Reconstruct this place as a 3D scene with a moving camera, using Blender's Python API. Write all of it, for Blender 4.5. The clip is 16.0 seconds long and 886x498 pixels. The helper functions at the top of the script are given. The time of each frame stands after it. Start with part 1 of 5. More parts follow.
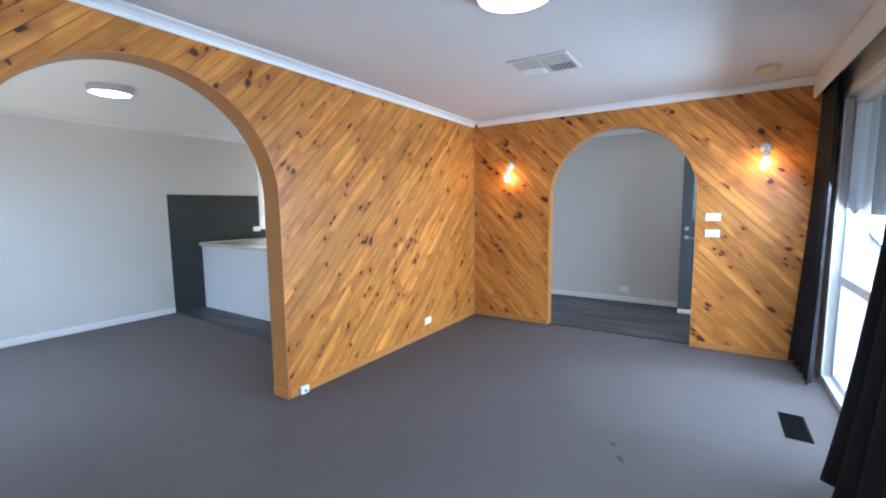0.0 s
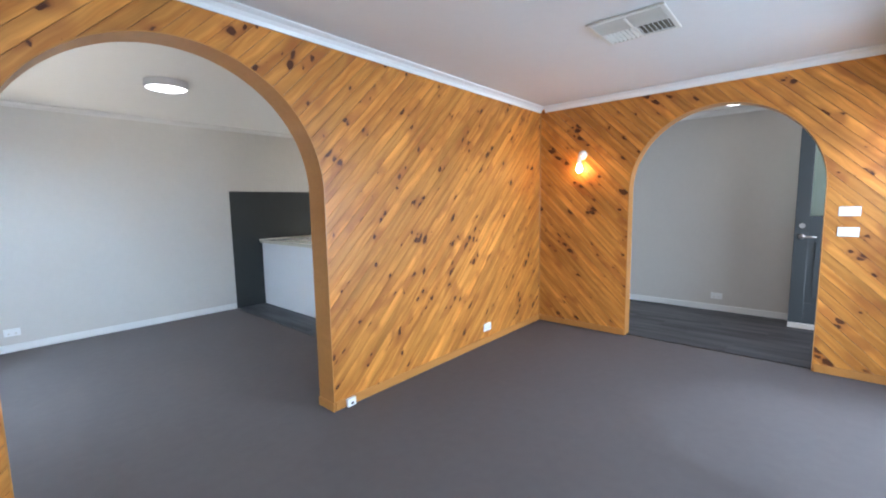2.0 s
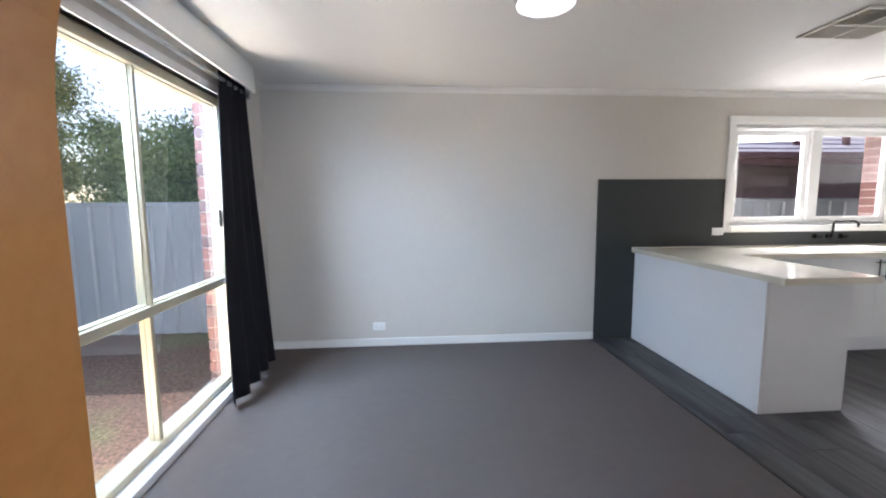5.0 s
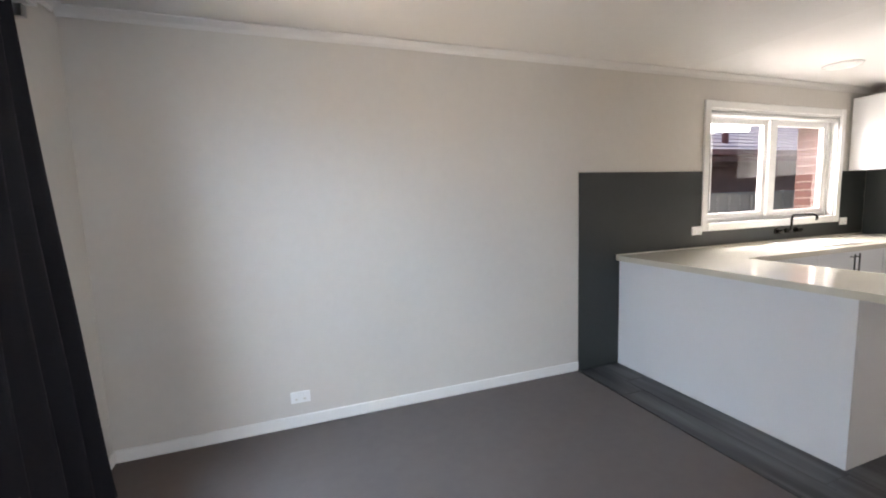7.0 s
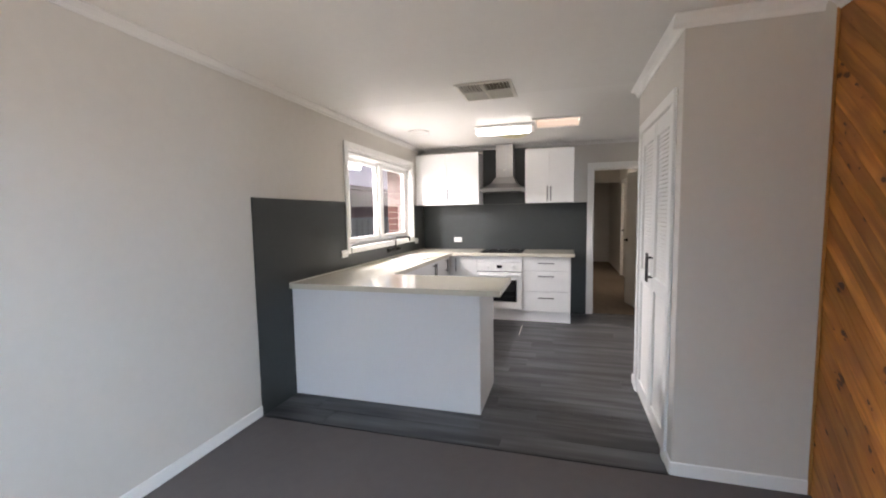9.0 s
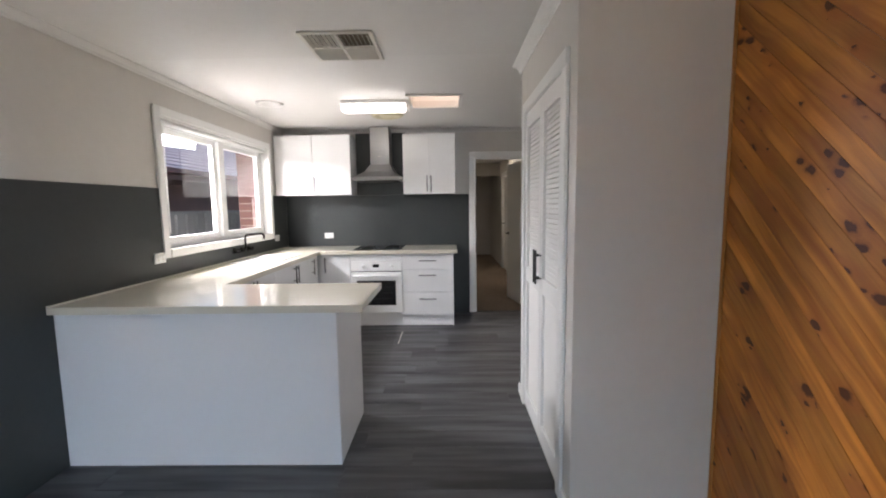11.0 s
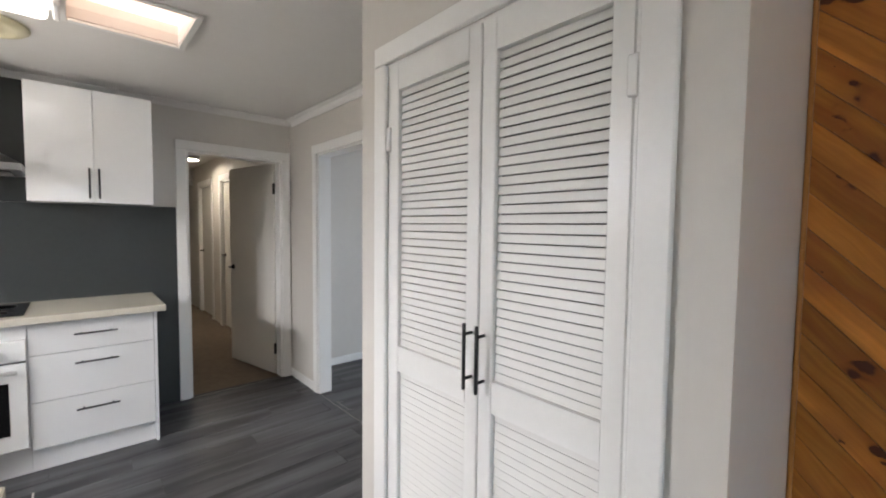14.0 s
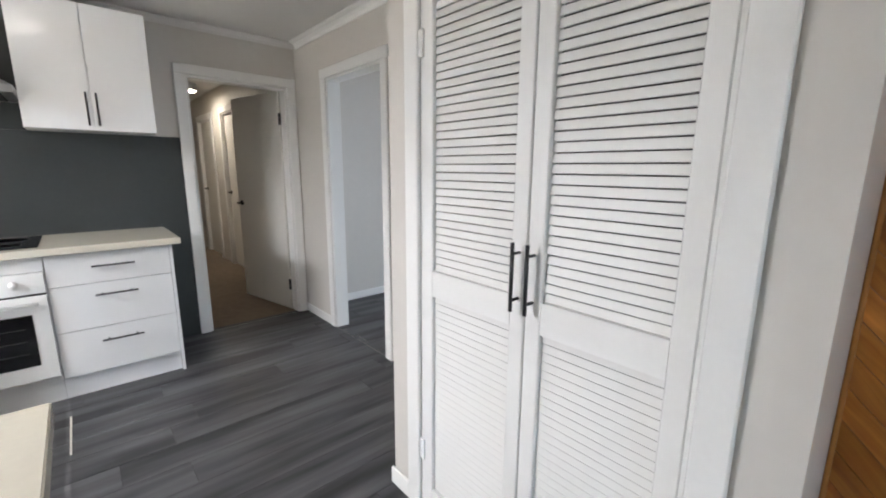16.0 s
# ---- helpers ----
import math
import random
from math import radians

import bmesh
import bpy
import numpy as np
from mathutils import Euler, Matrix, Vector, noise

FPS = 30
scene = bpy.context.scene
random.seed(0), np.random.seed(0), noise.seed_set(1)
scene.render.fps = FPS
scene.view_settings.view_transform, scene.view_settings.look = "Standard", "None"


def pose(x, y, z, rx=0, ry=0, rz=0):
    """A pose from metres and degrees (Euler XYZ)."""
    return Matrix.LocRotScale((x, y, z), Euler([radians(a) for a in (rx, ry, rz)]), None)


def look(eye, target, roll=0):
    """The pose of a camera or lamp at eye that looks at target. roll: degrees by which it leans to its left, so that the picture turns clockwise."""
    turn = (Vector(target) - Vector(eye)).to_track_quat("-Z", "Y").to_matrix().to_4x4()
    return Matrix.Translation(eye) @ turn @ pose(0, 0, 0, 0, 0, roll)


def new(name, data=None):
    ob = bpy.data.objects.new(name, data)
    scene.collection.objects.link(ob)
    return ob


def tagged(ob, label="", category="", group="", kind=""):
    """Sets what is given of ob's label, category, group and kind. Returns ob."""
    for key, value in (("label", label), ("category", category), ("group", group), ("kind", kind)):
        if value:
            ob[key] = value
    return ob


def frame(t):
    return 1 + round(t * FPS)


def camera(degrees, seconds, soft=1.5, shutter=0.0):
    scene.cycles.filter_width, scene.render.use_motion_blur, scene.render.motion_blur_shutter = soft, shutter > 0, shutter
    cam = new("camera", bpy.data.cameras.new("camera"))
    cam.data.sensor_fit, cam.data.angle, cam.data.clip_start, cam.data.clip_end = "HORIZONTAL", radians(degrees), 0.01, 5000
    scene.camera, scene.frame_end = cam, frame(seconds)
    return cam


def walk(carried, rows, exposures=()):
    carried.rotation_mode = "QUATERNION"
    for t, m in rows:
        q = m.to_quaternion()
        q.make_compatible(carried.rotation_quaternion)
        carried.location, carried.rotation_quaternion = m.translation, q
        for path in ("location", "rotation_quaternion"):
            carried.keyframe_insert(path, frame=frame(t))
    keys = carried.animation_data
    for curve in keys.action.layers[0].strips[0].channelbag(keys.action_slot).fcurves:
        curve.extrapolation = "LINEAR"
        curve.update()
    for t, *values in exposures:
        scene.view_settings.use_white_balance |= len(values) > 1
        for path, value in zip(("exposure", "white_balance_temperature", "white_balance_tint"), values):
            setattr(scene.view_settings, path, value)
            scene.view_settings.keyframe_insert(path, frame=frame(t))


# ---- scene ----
cam = camera(94.1, 16.0, soft=2.0)
PATH = [
    (0, (-0.597, 0.117, 1.367), (1.068, 1.205, 1.159), -0.6),
    (0.5, (-0.569, 0.073, 1.37), (1.175, 1.032, 1.17), -0.5),
    (1, (-0.507, 0.033, 1.374), (1.241, 0.984, 1.171), -0.5),
    (1.5, (-0.403, 0.073, 1.349), (1.271, 1.147, 1.14), -0.6),
    (2, (-0.285, 0.343, 1.348), (1.204, 1.659, 1.128), -1.0),
    (2.5, (-0.155, 0.648, 1.354), (0.941, 2.309, 1.157), -1.1),
    (3, (0.024, 0.968, 1.381), (0.725, 2.833, 1.205), -0.1),
    (3.5, (0.148, 1.293, 1.366), (0.61, 3.229, 1.176), 1.0),
    (3.7, (0.175, 1.442, 1.343), (0.567, 3.394, 1.155), 1.0),
    (5.8, (0.137, 2.625, 1.335), (0.265, 4.607, 1.103), -0.8),
    (6, (0.127, 2.753, 1.347), (0.316, 4.731, 1.117), -0.9),
    (6.5, (0.069, 3.06, 1.346), (0.42, 5.018, 1.143), -1.0),
    (7, (-0.107, 3.384, 1.36), (0.562, 5.255, 1.136), -1.9),
    (7.5, (-0.211, 3.657, 1.364), (0.86, 5.335, 1.172), -2.0),
    (8, (-0.29, 3.853, 1.403), (1.194, 5.185, 1.246), -1.5),
    (8.5, (-0.393, 3.931, 1.422), (1.373, 4.853, 1.251), -1.3),
    (9, (-0.427, 3.945, 1.416), (1.486, 4.503, 1.247), -0.9),
    (9.5, (-0.4, 3.926, 1.415), (1.569, 4.23, 1.247), -0.6),
    (9.7, (-0.384, 3.909, 1.412), (1.594, 4.144, 1.239), -0.7),
    (11.8, (0.818, 3.883, 1.368), (2.807, 3.831, 1.163), -0.0),
    (12, (0.963, 3.865, 1.362), (2.951, 3.778, 1.163), 0.3),
    (12.5, (1.267, 3.874, 1.392), (3.245, 3.630, 1.224), 1.0),
    (13, (1.485, 4.054, 1.403), (3.401, 3.502, 1.252), 1.1),
    (13.5, (1.640, 4.179, 1.4), (3.375, 3.194, 1.263), 0.7),
    (14, (1.747, 4.229, 1.412), (3.236, 2.899, 1.306), 0.6),
    (14.5, (1.749, 4.332, 1.406), (3.012, 2.789, 1.251), 0.2),
    (15, (1.736, 4.421, 1.374), (2.889, 2.807, 1.121), 0.2),
    (15.5, (1.752, 4.449, 1.347), (2.956, 2.89, 0.997), 0.5),
    (16, (1.886, 4.263, 1.331), (3.355, 2.961, 0.949), 0.4),
]
EXPOSURES = [
    (0, 0.86, 5550, 11), (1, 1.02, 5950, 12), (2, 0.85, 5950, 12), (3, 0.82, 5750, 12), (3.7, 0.82, 5700, 12),
    (6, 0.66, 6700, 18), (7, 0.74, 6800, 17), (8, 0.62, 6750, 18), (9.7, 0.74, 6600, 17),
    (12.5, 0.26, 6400, 15), (13.5, 0.50, 6650, 14), (14.5, 0.78, 6400, 14), (16, 0.80, 6350, 13),
]
walk(cam, [(t, look(eye, target, roll)) for t, eye, target, roll in PATH], EXPOSURES)

# ---------------------------------------------------------------- world, sun, lamps
SUN_EL, SUN_AZ = radians(43.5), radians(-6)      # azimuth measured from +y towards +x
world = bpy.data.worlds.new("sky")
scene.world = world
world.use_nodes = True
wn, wl = world.node_tree.nodes, world.node_tree.links
sky = wn.new("ShaderNodeTexSky")
sky.sky_type, sky.sun_disc = "NISHITA", False
sky.sun_elevation, sky.sun_rotation = SUN_EL, SUN_AZ
wl.new(sky.outputs["Color"], wn["Background"].inputs["Color"])
wn["Background"].inputs["Strength"].default_value = 0.15

sun_data = bpy.data.lights.new("sun", "SUN")
sun_data.energy, sun_data.angle, sun_data.color = 5.0, radians(0.5), (1.0, 0.95, 0.87)
sun_dir = Vector((math.sin(SUN_AZ) * math.cos(SUN_EL), math.cos(SUN_AZ) * math.cos(SUN_EL), math.sin(SUN_EL)))
new("sun", sun_data).matrix_world = look(sun_dir * 30, (0, 0, 0))


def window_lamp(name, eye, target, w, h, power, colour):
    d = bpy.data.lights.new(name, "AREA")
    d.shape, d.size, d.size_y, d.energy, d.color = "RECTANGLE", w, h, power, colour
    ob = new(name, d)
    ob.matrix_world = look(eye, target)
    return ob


window_lamp("sky_lamp_living", (2.71, -0.86, 1.10), (2.68, 3, -1.7), 1.5, 1.8, 72, (0.66, 0.83, 1.0))
window_lamp("sky_lamp_living_west", (0.25, -0.86, 1.10), (0.25, 3, -1.7), 1.3, 1.8, 46, (0.66, 0.83, 1.0))
window_lamp("sky_lamp_slider", (-1.66, 4.30, 2.22), (-1.00, 5.90, 0.9), 0.95, 0.5, 125, (0.58, 0.79, 1.0))
window_lamp("sky_lamp_kitchen", (3.88, 6.62, 2.09), (2.7, 3.4, 1.0), 1.15, 0.20, 88, (0.95, 0.97, 1.0))
window_lamp("sky_lamp_entry", (4.88, -0.84, 1.05), (4.88, 3, 1.0), 0.75, 1.9, 18, (0.96, 0.97, 1.0))
# added lamps, unseen below the sills, in place of daylight bounced off the ground
window_lamp("bounce_lamp_dining", (-1.52, 4.20, -0.26), (-0.85, 5.85, 1.6), 0.95, 0.3, 140, (1.0, 0.88, 0.70))
window_lamp("bounce_lamp_kitchen", (3.65, 7.30, 0.66), (3.8, 3.4, 2.0), 1.7, 0.80, 42, (1.0, 0.96, 0.90))

# ---------------------------------------------------------------- materials
MATS = {}


def material(name, colour, rough=0.5, metal=0.0, var=0.06, scale=3.0, bump=0.0, bump_scale=200.0, coat=0.0, stretch=(1, 1, 1), spec=0.5, var_rough=0.05):
    """A surface with variation at two scales, a roughness map and fine relief."""
    m = bpy.data.materials.new(name)
    m.use_nodes = True
    n, l = m.node_tree.nodes, m.node_tree.links
    b = n["Principled BSDF"]
    b.inputs["Metallic"].default_value = metal
    b.inputs["Specular IOR Level"].default_value = spec
    b.inputs["Coat Weight"].default_value = coat
    b.inputs["Coat Roughness"].default_value = 0.08
    tc = n.new("ShaderNodeTexCoord")
    mp = n.new("ShaderNodeMapping")
    mp.inputs["Scale"].default_value = stretch
    l.new(tc.outputs["Object"], mp.inputs["Vector"])
    big, fine = n.new("ShaderNodeTexNoise"), n.new("ShaderNodeTexNoise")
    big.inputs["Scale"].default_value, big.inputs["Detail"].default_value = scale, 3
    fine.inputs["Scale"].default_value, fine.inputs["Detail"].default_value = scale * 14, 3
    for t in (big, fine):
        l.new(mp.outputs["Vector"], t.inputs["Vector"])
    mix = n.new("ShaderNodeMath")
    mix.operation = "ADD"
    l.new(big.outputs["Fac"], mix.inputs[0])
    l.new(fine.outputs["Fac"], mix.inputs[1])
    ramp = n.new("ShaderNodeMapRange")
    ramp.inputs["From Min"].default_value, ramp.inputs["From Max"].default_value = 0.6, 1.4
    ramp.inputs["To Min"].default_value, ramp.inputs["To Max"].default_value = 1 - var, 1 + var
    l.new(mix.outputs[0], ramp.inputs["Value"])
    mul = n.new("ShaderNodeVectorMath")
    mul.operation = "SCALE"
    mul.inputs[0].default_value = colour
    l.new(ramp.outputs["Result"], mul.inputs["Scale"])
    l.new(mul.outputs["Vector"], b.inputs["Base Color"])
    rr = n.new("ShaderNodeMapRange")
    rr.inputs["To Min"].default_value, rr.inputs["To Max"].default_value = max(0.02, rough - var_rough), min(1, rough + var_rough)
    l.new(big.outputs["Fac"], rr.inputs["Value"])
    l.new(rr.outputs["Result"], b.inputs["Roughness"])
    if bump:
        bt = n.new("ShaderNodeTexNoise")
        bt.inputs["Scale"].default_value, bt.inputs["Detail"].default_value = bump_scale, 2
        l.new(mp.outputs["Vector"], bt.inputs["Vector"])
        bp = n.new("ShaderNodeBump")
        bp.inputs["Strength"].default_value, bp.inputs["Distance"].default_value = bump, 0.004
        l.new(bt.outputs["Fac"], bp.inputs["Height"])
        l.new(bp.outputs["Normal"], b.inputs["Normal"])
    MATS[name] = m
    return m


def pine_material(name, light, dark, knots=True, rough=0.40, whorls=(0.568, 0.645), cells=(0.092, 0.054), flames=(0.70, 1.16), boards=(0.78, 1.14)):
    """Varnished knotty pine; the grain runs along each board's own x axis."""
    m = bpy.data.materials.new(name)
    m.use_nodes = True
    n, l = m.node_tree.nodes, m.node_tree.links
    b = n["Principled BSDF"]
    tc, info = n.new("ShaderNodeTexCoord"), n.new("ShaderNodeObjectInfo")
    off = n.new("ShaderNodeVectorMath")
    off.operation = "SCALE"
    off.inputs[0].default_value = (37.0, 11.0, 5.0)
    l.new(info.outputs["Random"], off.inputs["Scale"])
    add = n.new("ShaderNodeVectorMath")
    l.new(tc.outputs["Object"], add.inputs[0])
    l.new(off.outputs["Vector"], add.inputs[1])
    # slow warp so that the grain wanders
    warp = n.new("ShaderNodeTexNoise")
    warp.inputs["Scale"].default_value = 3.0
    l.new(add.outputs["Vector"], warp.inputs["Vector"])
    mp = n.new("ShaderNodeMapping")
    mp.inputs["Scale"].default_value = (1.4, 30.0, 30.0)
    l.new(add.outputs["Vector"], mp.inputs["Vector"])
    wadd = n.new("ShaderNodeVectorMath")
    wadd.operation = "MULTIPLY_ADD"
    wadd.inputs[1].default_value = (0.0, 2.2, 0.0)
    l.new(warp.outputs["Color"], wadd.inputs[0])
    l.new(mp.outputs["Vector"], wadd.inputs[2])
    grain = n.new("ShaderNodeTexNoise")
    grain.inputs["Scale"].default_value, grain.inputs["Detail"].default_value, grain.inputs["Roughness"].default_value = 1.0, 5, 0.6
    l.new(wadd.outputs["Vector"], grain.inputs["Vector"])
    cr = n.new("ShaderNodeValToRGB")
    cr.color_ramp.elements[0].position, cr.color_ramp.elements[0].color = 0.30, (*dark, 1)
    cr.color_ramp.elements[1].position, cr.color_ramp.elements[1].color = 0.64, (*light, 1)
    l.new(grain.outputs["Fac"], cr.inputs["Fac"])
    tint = n.new("ShaderNodeMapRange")
    tint.inputs["To Min"].default_value, tint.inputs["To Max"].default_value = boards
    l.new(info.outputs["Random"], tint.inputs["Value"])
    mul = n.new("ShaderNodeVectorMath")
    mul.operation = "SCALE"
    l.new(cr.outputs["Color"], mul.inputs[0])
    l.new(tint.outputs["Result"], mul.inputs["Scale"])
    # long soft flames, lighter and darker, inside each board
    fmap = n.new("ShaderNodeMapping")
    fmap.inputs["Scale"].default_value = (1.1, 6.5, 1.0)
    l.new(add.outputs["Vector"], fmap.inputs["Vector"])
    flame = n.new("ShaderNodeTexNoise")
    flame.inputs["Scale"].default_value, flame.inputs["Detail"].default_value = 1.6, 2
    l.new(fmap.outputs["Vector"], flame.inputs["Vector"])
    fr = n.new("ShaderNodeMapRange")
    fr.inputs["From Min"].default_value, fr.inputs["From Max"].default_value = 0.3, 0.7
    fr.inputs["To Min"].default_value, fr.inputs["To Max"].default_value = flames
    l.new(flame.outputs["Fac"], fr.inputs["Value"])
    mul2 = n.new("ShaderNodeVectorMath")
    mul2.operation = "SCALE"
    l.new(mul.outputs["Vector"], mul2.inputs[0])
    l.new(fr.outputs["Result"], mul2.inputs["Scale"])
    colour = mul2.outputs["Vector"]
    if knots:
        # knots stand in whorls: dense small cells, let through where a slow noise is high
        whorl_map = n.new("ShaderNodeMapping")
        whorl_map.inputs["Scale"].default_value = (5.0, 7.0, 1.0)
        l.new(add.outputs["Vector"], whorl_map.inputs["Vector"])
        whorl = n.new("ShaderNodeTexNoise")
        whorl.inputs["Scale"].default_value, whorl.inputs["Detail"].default_value = 1.0, 1
        l.new(whorl_map.outputs["Vector"], whorl.inputs["Vector"])
        kmap = n.new("ShaderNodeMapping")
        kmap.vector_type = "TEXTURE"
        kmap.inputs["Scale"].default_value = (*cells, 1.0)
        kmap.inputs["Rotation"].default_value = (0.0, 0.0, 0.35)
        l.new(add.outputs["Vector"], kmap.inputs["Vector"])
        kw = n.new("ShaderNodeTexNoise")
        kw.inputs["Scale"].default_value = 42
        l.new(add.outputs["Vector"], kw.inputs["Vector"])
        kj = n.new("ShaderNodeVectorMath")
        kj.operation = "MULTIPLY_ADD"
        kj.inputs[1].default_value = (0.42, 0.40, 0.0)
        l.new(kw.outputs["Color"], kj.inputs[0])
        l.new(kmap.outputs["Vector"], kj.inputs[2])
        vor = n.new("ShaderNodeTexVoronoi")
        vor.voronoi_dimensions = "2D"
        vor.inputs["Scale"].default_value = 1.0
        l.new(kj.outputs["Vector"], vor.inputs["Vector"])
        sep = n.new("ShaderNodeSeparateColor")
        l.new(vor.outputs["Color"], sep.inputs["Color"])
        pick = n.new("ShaderNodeMapRange")
        pick.inputs["From Min"].default_value, pick.inputs["From Max"].default_value = 0.38, 1.0
        pick.inputs["To Min"].default_value, pick.inputs["To Max"].default_value = 0.0, 1.0
        l.new(sep.outputs["Red"], pick.inputs["Value"])
        gate = n.new("ShaderNodeMapRange")
        gate.inputs["From Min"].default_value, gate.inputs["From Max"].default_value = whorls
        gate.inputs["To Min"].default_value, gate.inputs["To Max"].default_value = 0.0, 0.44
        l.new(whorl.outputs["Fac"], gate.inputs["Value"])
        rad = n.new("ShaderNodeMath")
        rad.operation = "MULTIPLY_ADD"
        rad.inputs[2].default_value = 0.0001
        l.new(pick.outputs["Result"], rad.inputs[0])
        l.new(gate.outputs["Result"], rad.inputs[1])
        q = n.new("ShaderNodeMath")
        q.operation = "DIVIDE"
        l.new(vor.outputs["Distance"], q.inputs[0])
        l.new(rad.outputs[0], q.inputs[1])
        # darker wood round a whorl
        dim = n.new("ShaderNodeMapRange")
        dim.inputs["From Min"].default_value, dim.inputs["From Max"].default_value = 0.50, 0.68
        dim.inputs["To Min"].default_value, dim.inputs["To Max"].default_value = 0.0, 0.68
        l.new(whorl.outputs["Fac"], dim.inputs["Value"])
        ring = n.new("ShaderNodeMix")
        ring.data_type = "RGBA"
        l.new(dim.outputs["Result"], ring.inputs["Factor"])
        l.new(colour, ring.inputs["A"])
        ring.inputs["B"].default_value = (0.33, 0.10, 0.022, 1)
        colour = ring.outputs["Result"]
        kr = n.new("ShaderNodeValToRGB")
        kr.color_ramp.elements[0].position, kr.color_ramp.elements[0].color = 0.10, (0.93, 0.93, 0.93, 1)
        kr.color_ramp.elements[-1].position, kr.color_ramp.elements[-1].color = 1.0, (0, 0, 0, 1)
        for at, v in ((0.30, 0.95), (0.42, 0.97), (0.50, 0.62), (0.62, 0.24)):
            kr.color_ramp.elements.new(at).color = (v, v, v, 1)
        half = n.new("ShaderNodeMath")
        half.operation = "MULTIPLY"
        half.inputs[1].default_value = 0.42
        l.new(q.outputs[0], half.inputs[0])
        l.new(half.outputs[0], kr.inputs["Fac"])
        mix = n.new("ShaderNodeMix")
        mix.data_type = "RGBA"
        l.new(kr.outputs["Color"], mix.inputs["Factor"])
        l.new(colour, mix.inputs["A"])
        mix.inputs["B"].default_value = (0.058, 0.012, 0.0035, 1)
        colour = mix.outputs["Result"]
    l.new(colour, b.inputs["Base Color"])
    b.inputs["Roughness"].default_value = rough
    b.inputs["Specular IOR Level"].default_value = 0.35
    b.inputs["Coat Weight"].default_value, b.inputs["Coat Roughness"].default_value = 0.05, 0.25
    bp = n.new("ShaderNodeBump")
    bp.inputs["Strength"].default_value, bp.inputs["Distance"].default_value = 0.15, 0.002
    l.new(grain.outputs["Fac"], bp.inputs["Height"])
    l.new(bp.outputs["Normal"], b.inputs["Normal"])
    return m


def plank_material(name):
    """Charcoal vinyl plank with pale streaks along its own y axis."""
    m = bpy.data.materials.new(name)
    m.use_nodes = True
    n, l = m.node_tree.nodes, m.node_tree.links
    b = n["Principled BSDF"]
    tc, info = n.new("ShaderNodeTexCoord"), n.new("ShaderNodeObjectInfo")
    off = n.new("ShaderNodeVectorMath")
    off.operation = "SCALE"
    off.inputs[0].default_value = (19.0, 7.0, 3.0)
    l.new(info.outputs["Random"], off.inputs["Scale"])
    add = n.new("ShaderNodeVectorMath")
    l.new(tc.outputs["Object"], add.inputs[0])
    l.new(off.outputs["Vector"], add.inputs[1])
    mp = n.new("ShaderNodeMapping")
    mp.inputs["Scale"].default_value = (11, 1.1, 1)
    l.new(add.outputs["Vector"], mp.inputs["Vector"])
    broad, fine = n.new("ShaderNodeTexNoise"), n.new("ShaderNodeTexNoise")
    broad.inputs["Scale"].default_value, broad.inputs["Detail"].default_value = 1.0, 2
    fine.inputs["Scale"].default_value, fine.inputs["Detail"].default_value = 7.0, 4
    for t in (broad, fine):
        l.new(mp.outputs["Vector"], t.inputs["Vector"])
    cr = n.new("ShaderNodeValToRGB")
    cr.color_ramp.elements[0].position, cr.color_ramp.elements[0].color = 0.36, (0.018, 0.0180, 0.0195, 1)
    cr.color_ramp.elements[1].position, cr.color_ramp.elements[1].color = 0.68, (0.090, 0.089, 0.095, 1)
    l.new(broad.outputs["Fac"], cr.inputs["Fac"])
    fr = n.new("ShaderNodeMapRange")
    fr.inputs["To Min"].default_value, fr.inputs["To Max"].default_value = 0.82, 1.16
    l.new(fine.outputs["Fac"], fr.inputs["Value"])
    mul = n.new("ShaderNodeVectorMath")
    mul.operation = "SCALE"
    l.new(cr.outputs["Color"], mul.inputs[0])
    l.new(fr.outputs["Result"], mul.inputs["Scale"])
    l.new(mul.outputs["Vector"], b.inputs["Base Color"])
    b.inputs["Roughness"].default_value = 0.5
    bp = n.new("ShaderNodeBump")
    bp.inputs["Strength"].default_value, bp.inputs["Distance"].default_value = 0.12, 0.002
    l.new(fine.outputs["Fac"], bp.inputs["Height"])
    l.new(bp.outputs["Normal"], b.inputs["Normal"])
    return m


def glow_material(name, colour, strength):
    m = bpy.data.materials.new(name)
    m.use_nodes = True
    b = m.node_tree.nodes["Principled BSDF"]
    b.inputs["Base Color"].default_value = (0.9, 0.9, 0.9, 1)
    b.inputs["Emission Color"].default_value = (*colour, 1)
    b.inputs["Emission Strength"].default_value = strength
    b.inputs["Roughness"].default_value = 0.4
    return m


def glass_material(name, tint=(1, 1, 1), rough=0.0):
    m = bpy.data.materials.new(name)
    m.use_nodes = True
    b = m.node_tree.nodes["Principled BSDF"]
    b.inputs["Base Color"].default_value = (*tint, 1)
    b.inputs["Transmission Weight"].default_value = 1.0
    b.inputs["Roughness"].default_value = rough
    b.inputs["IOR"].default_value = 1.45
    return m


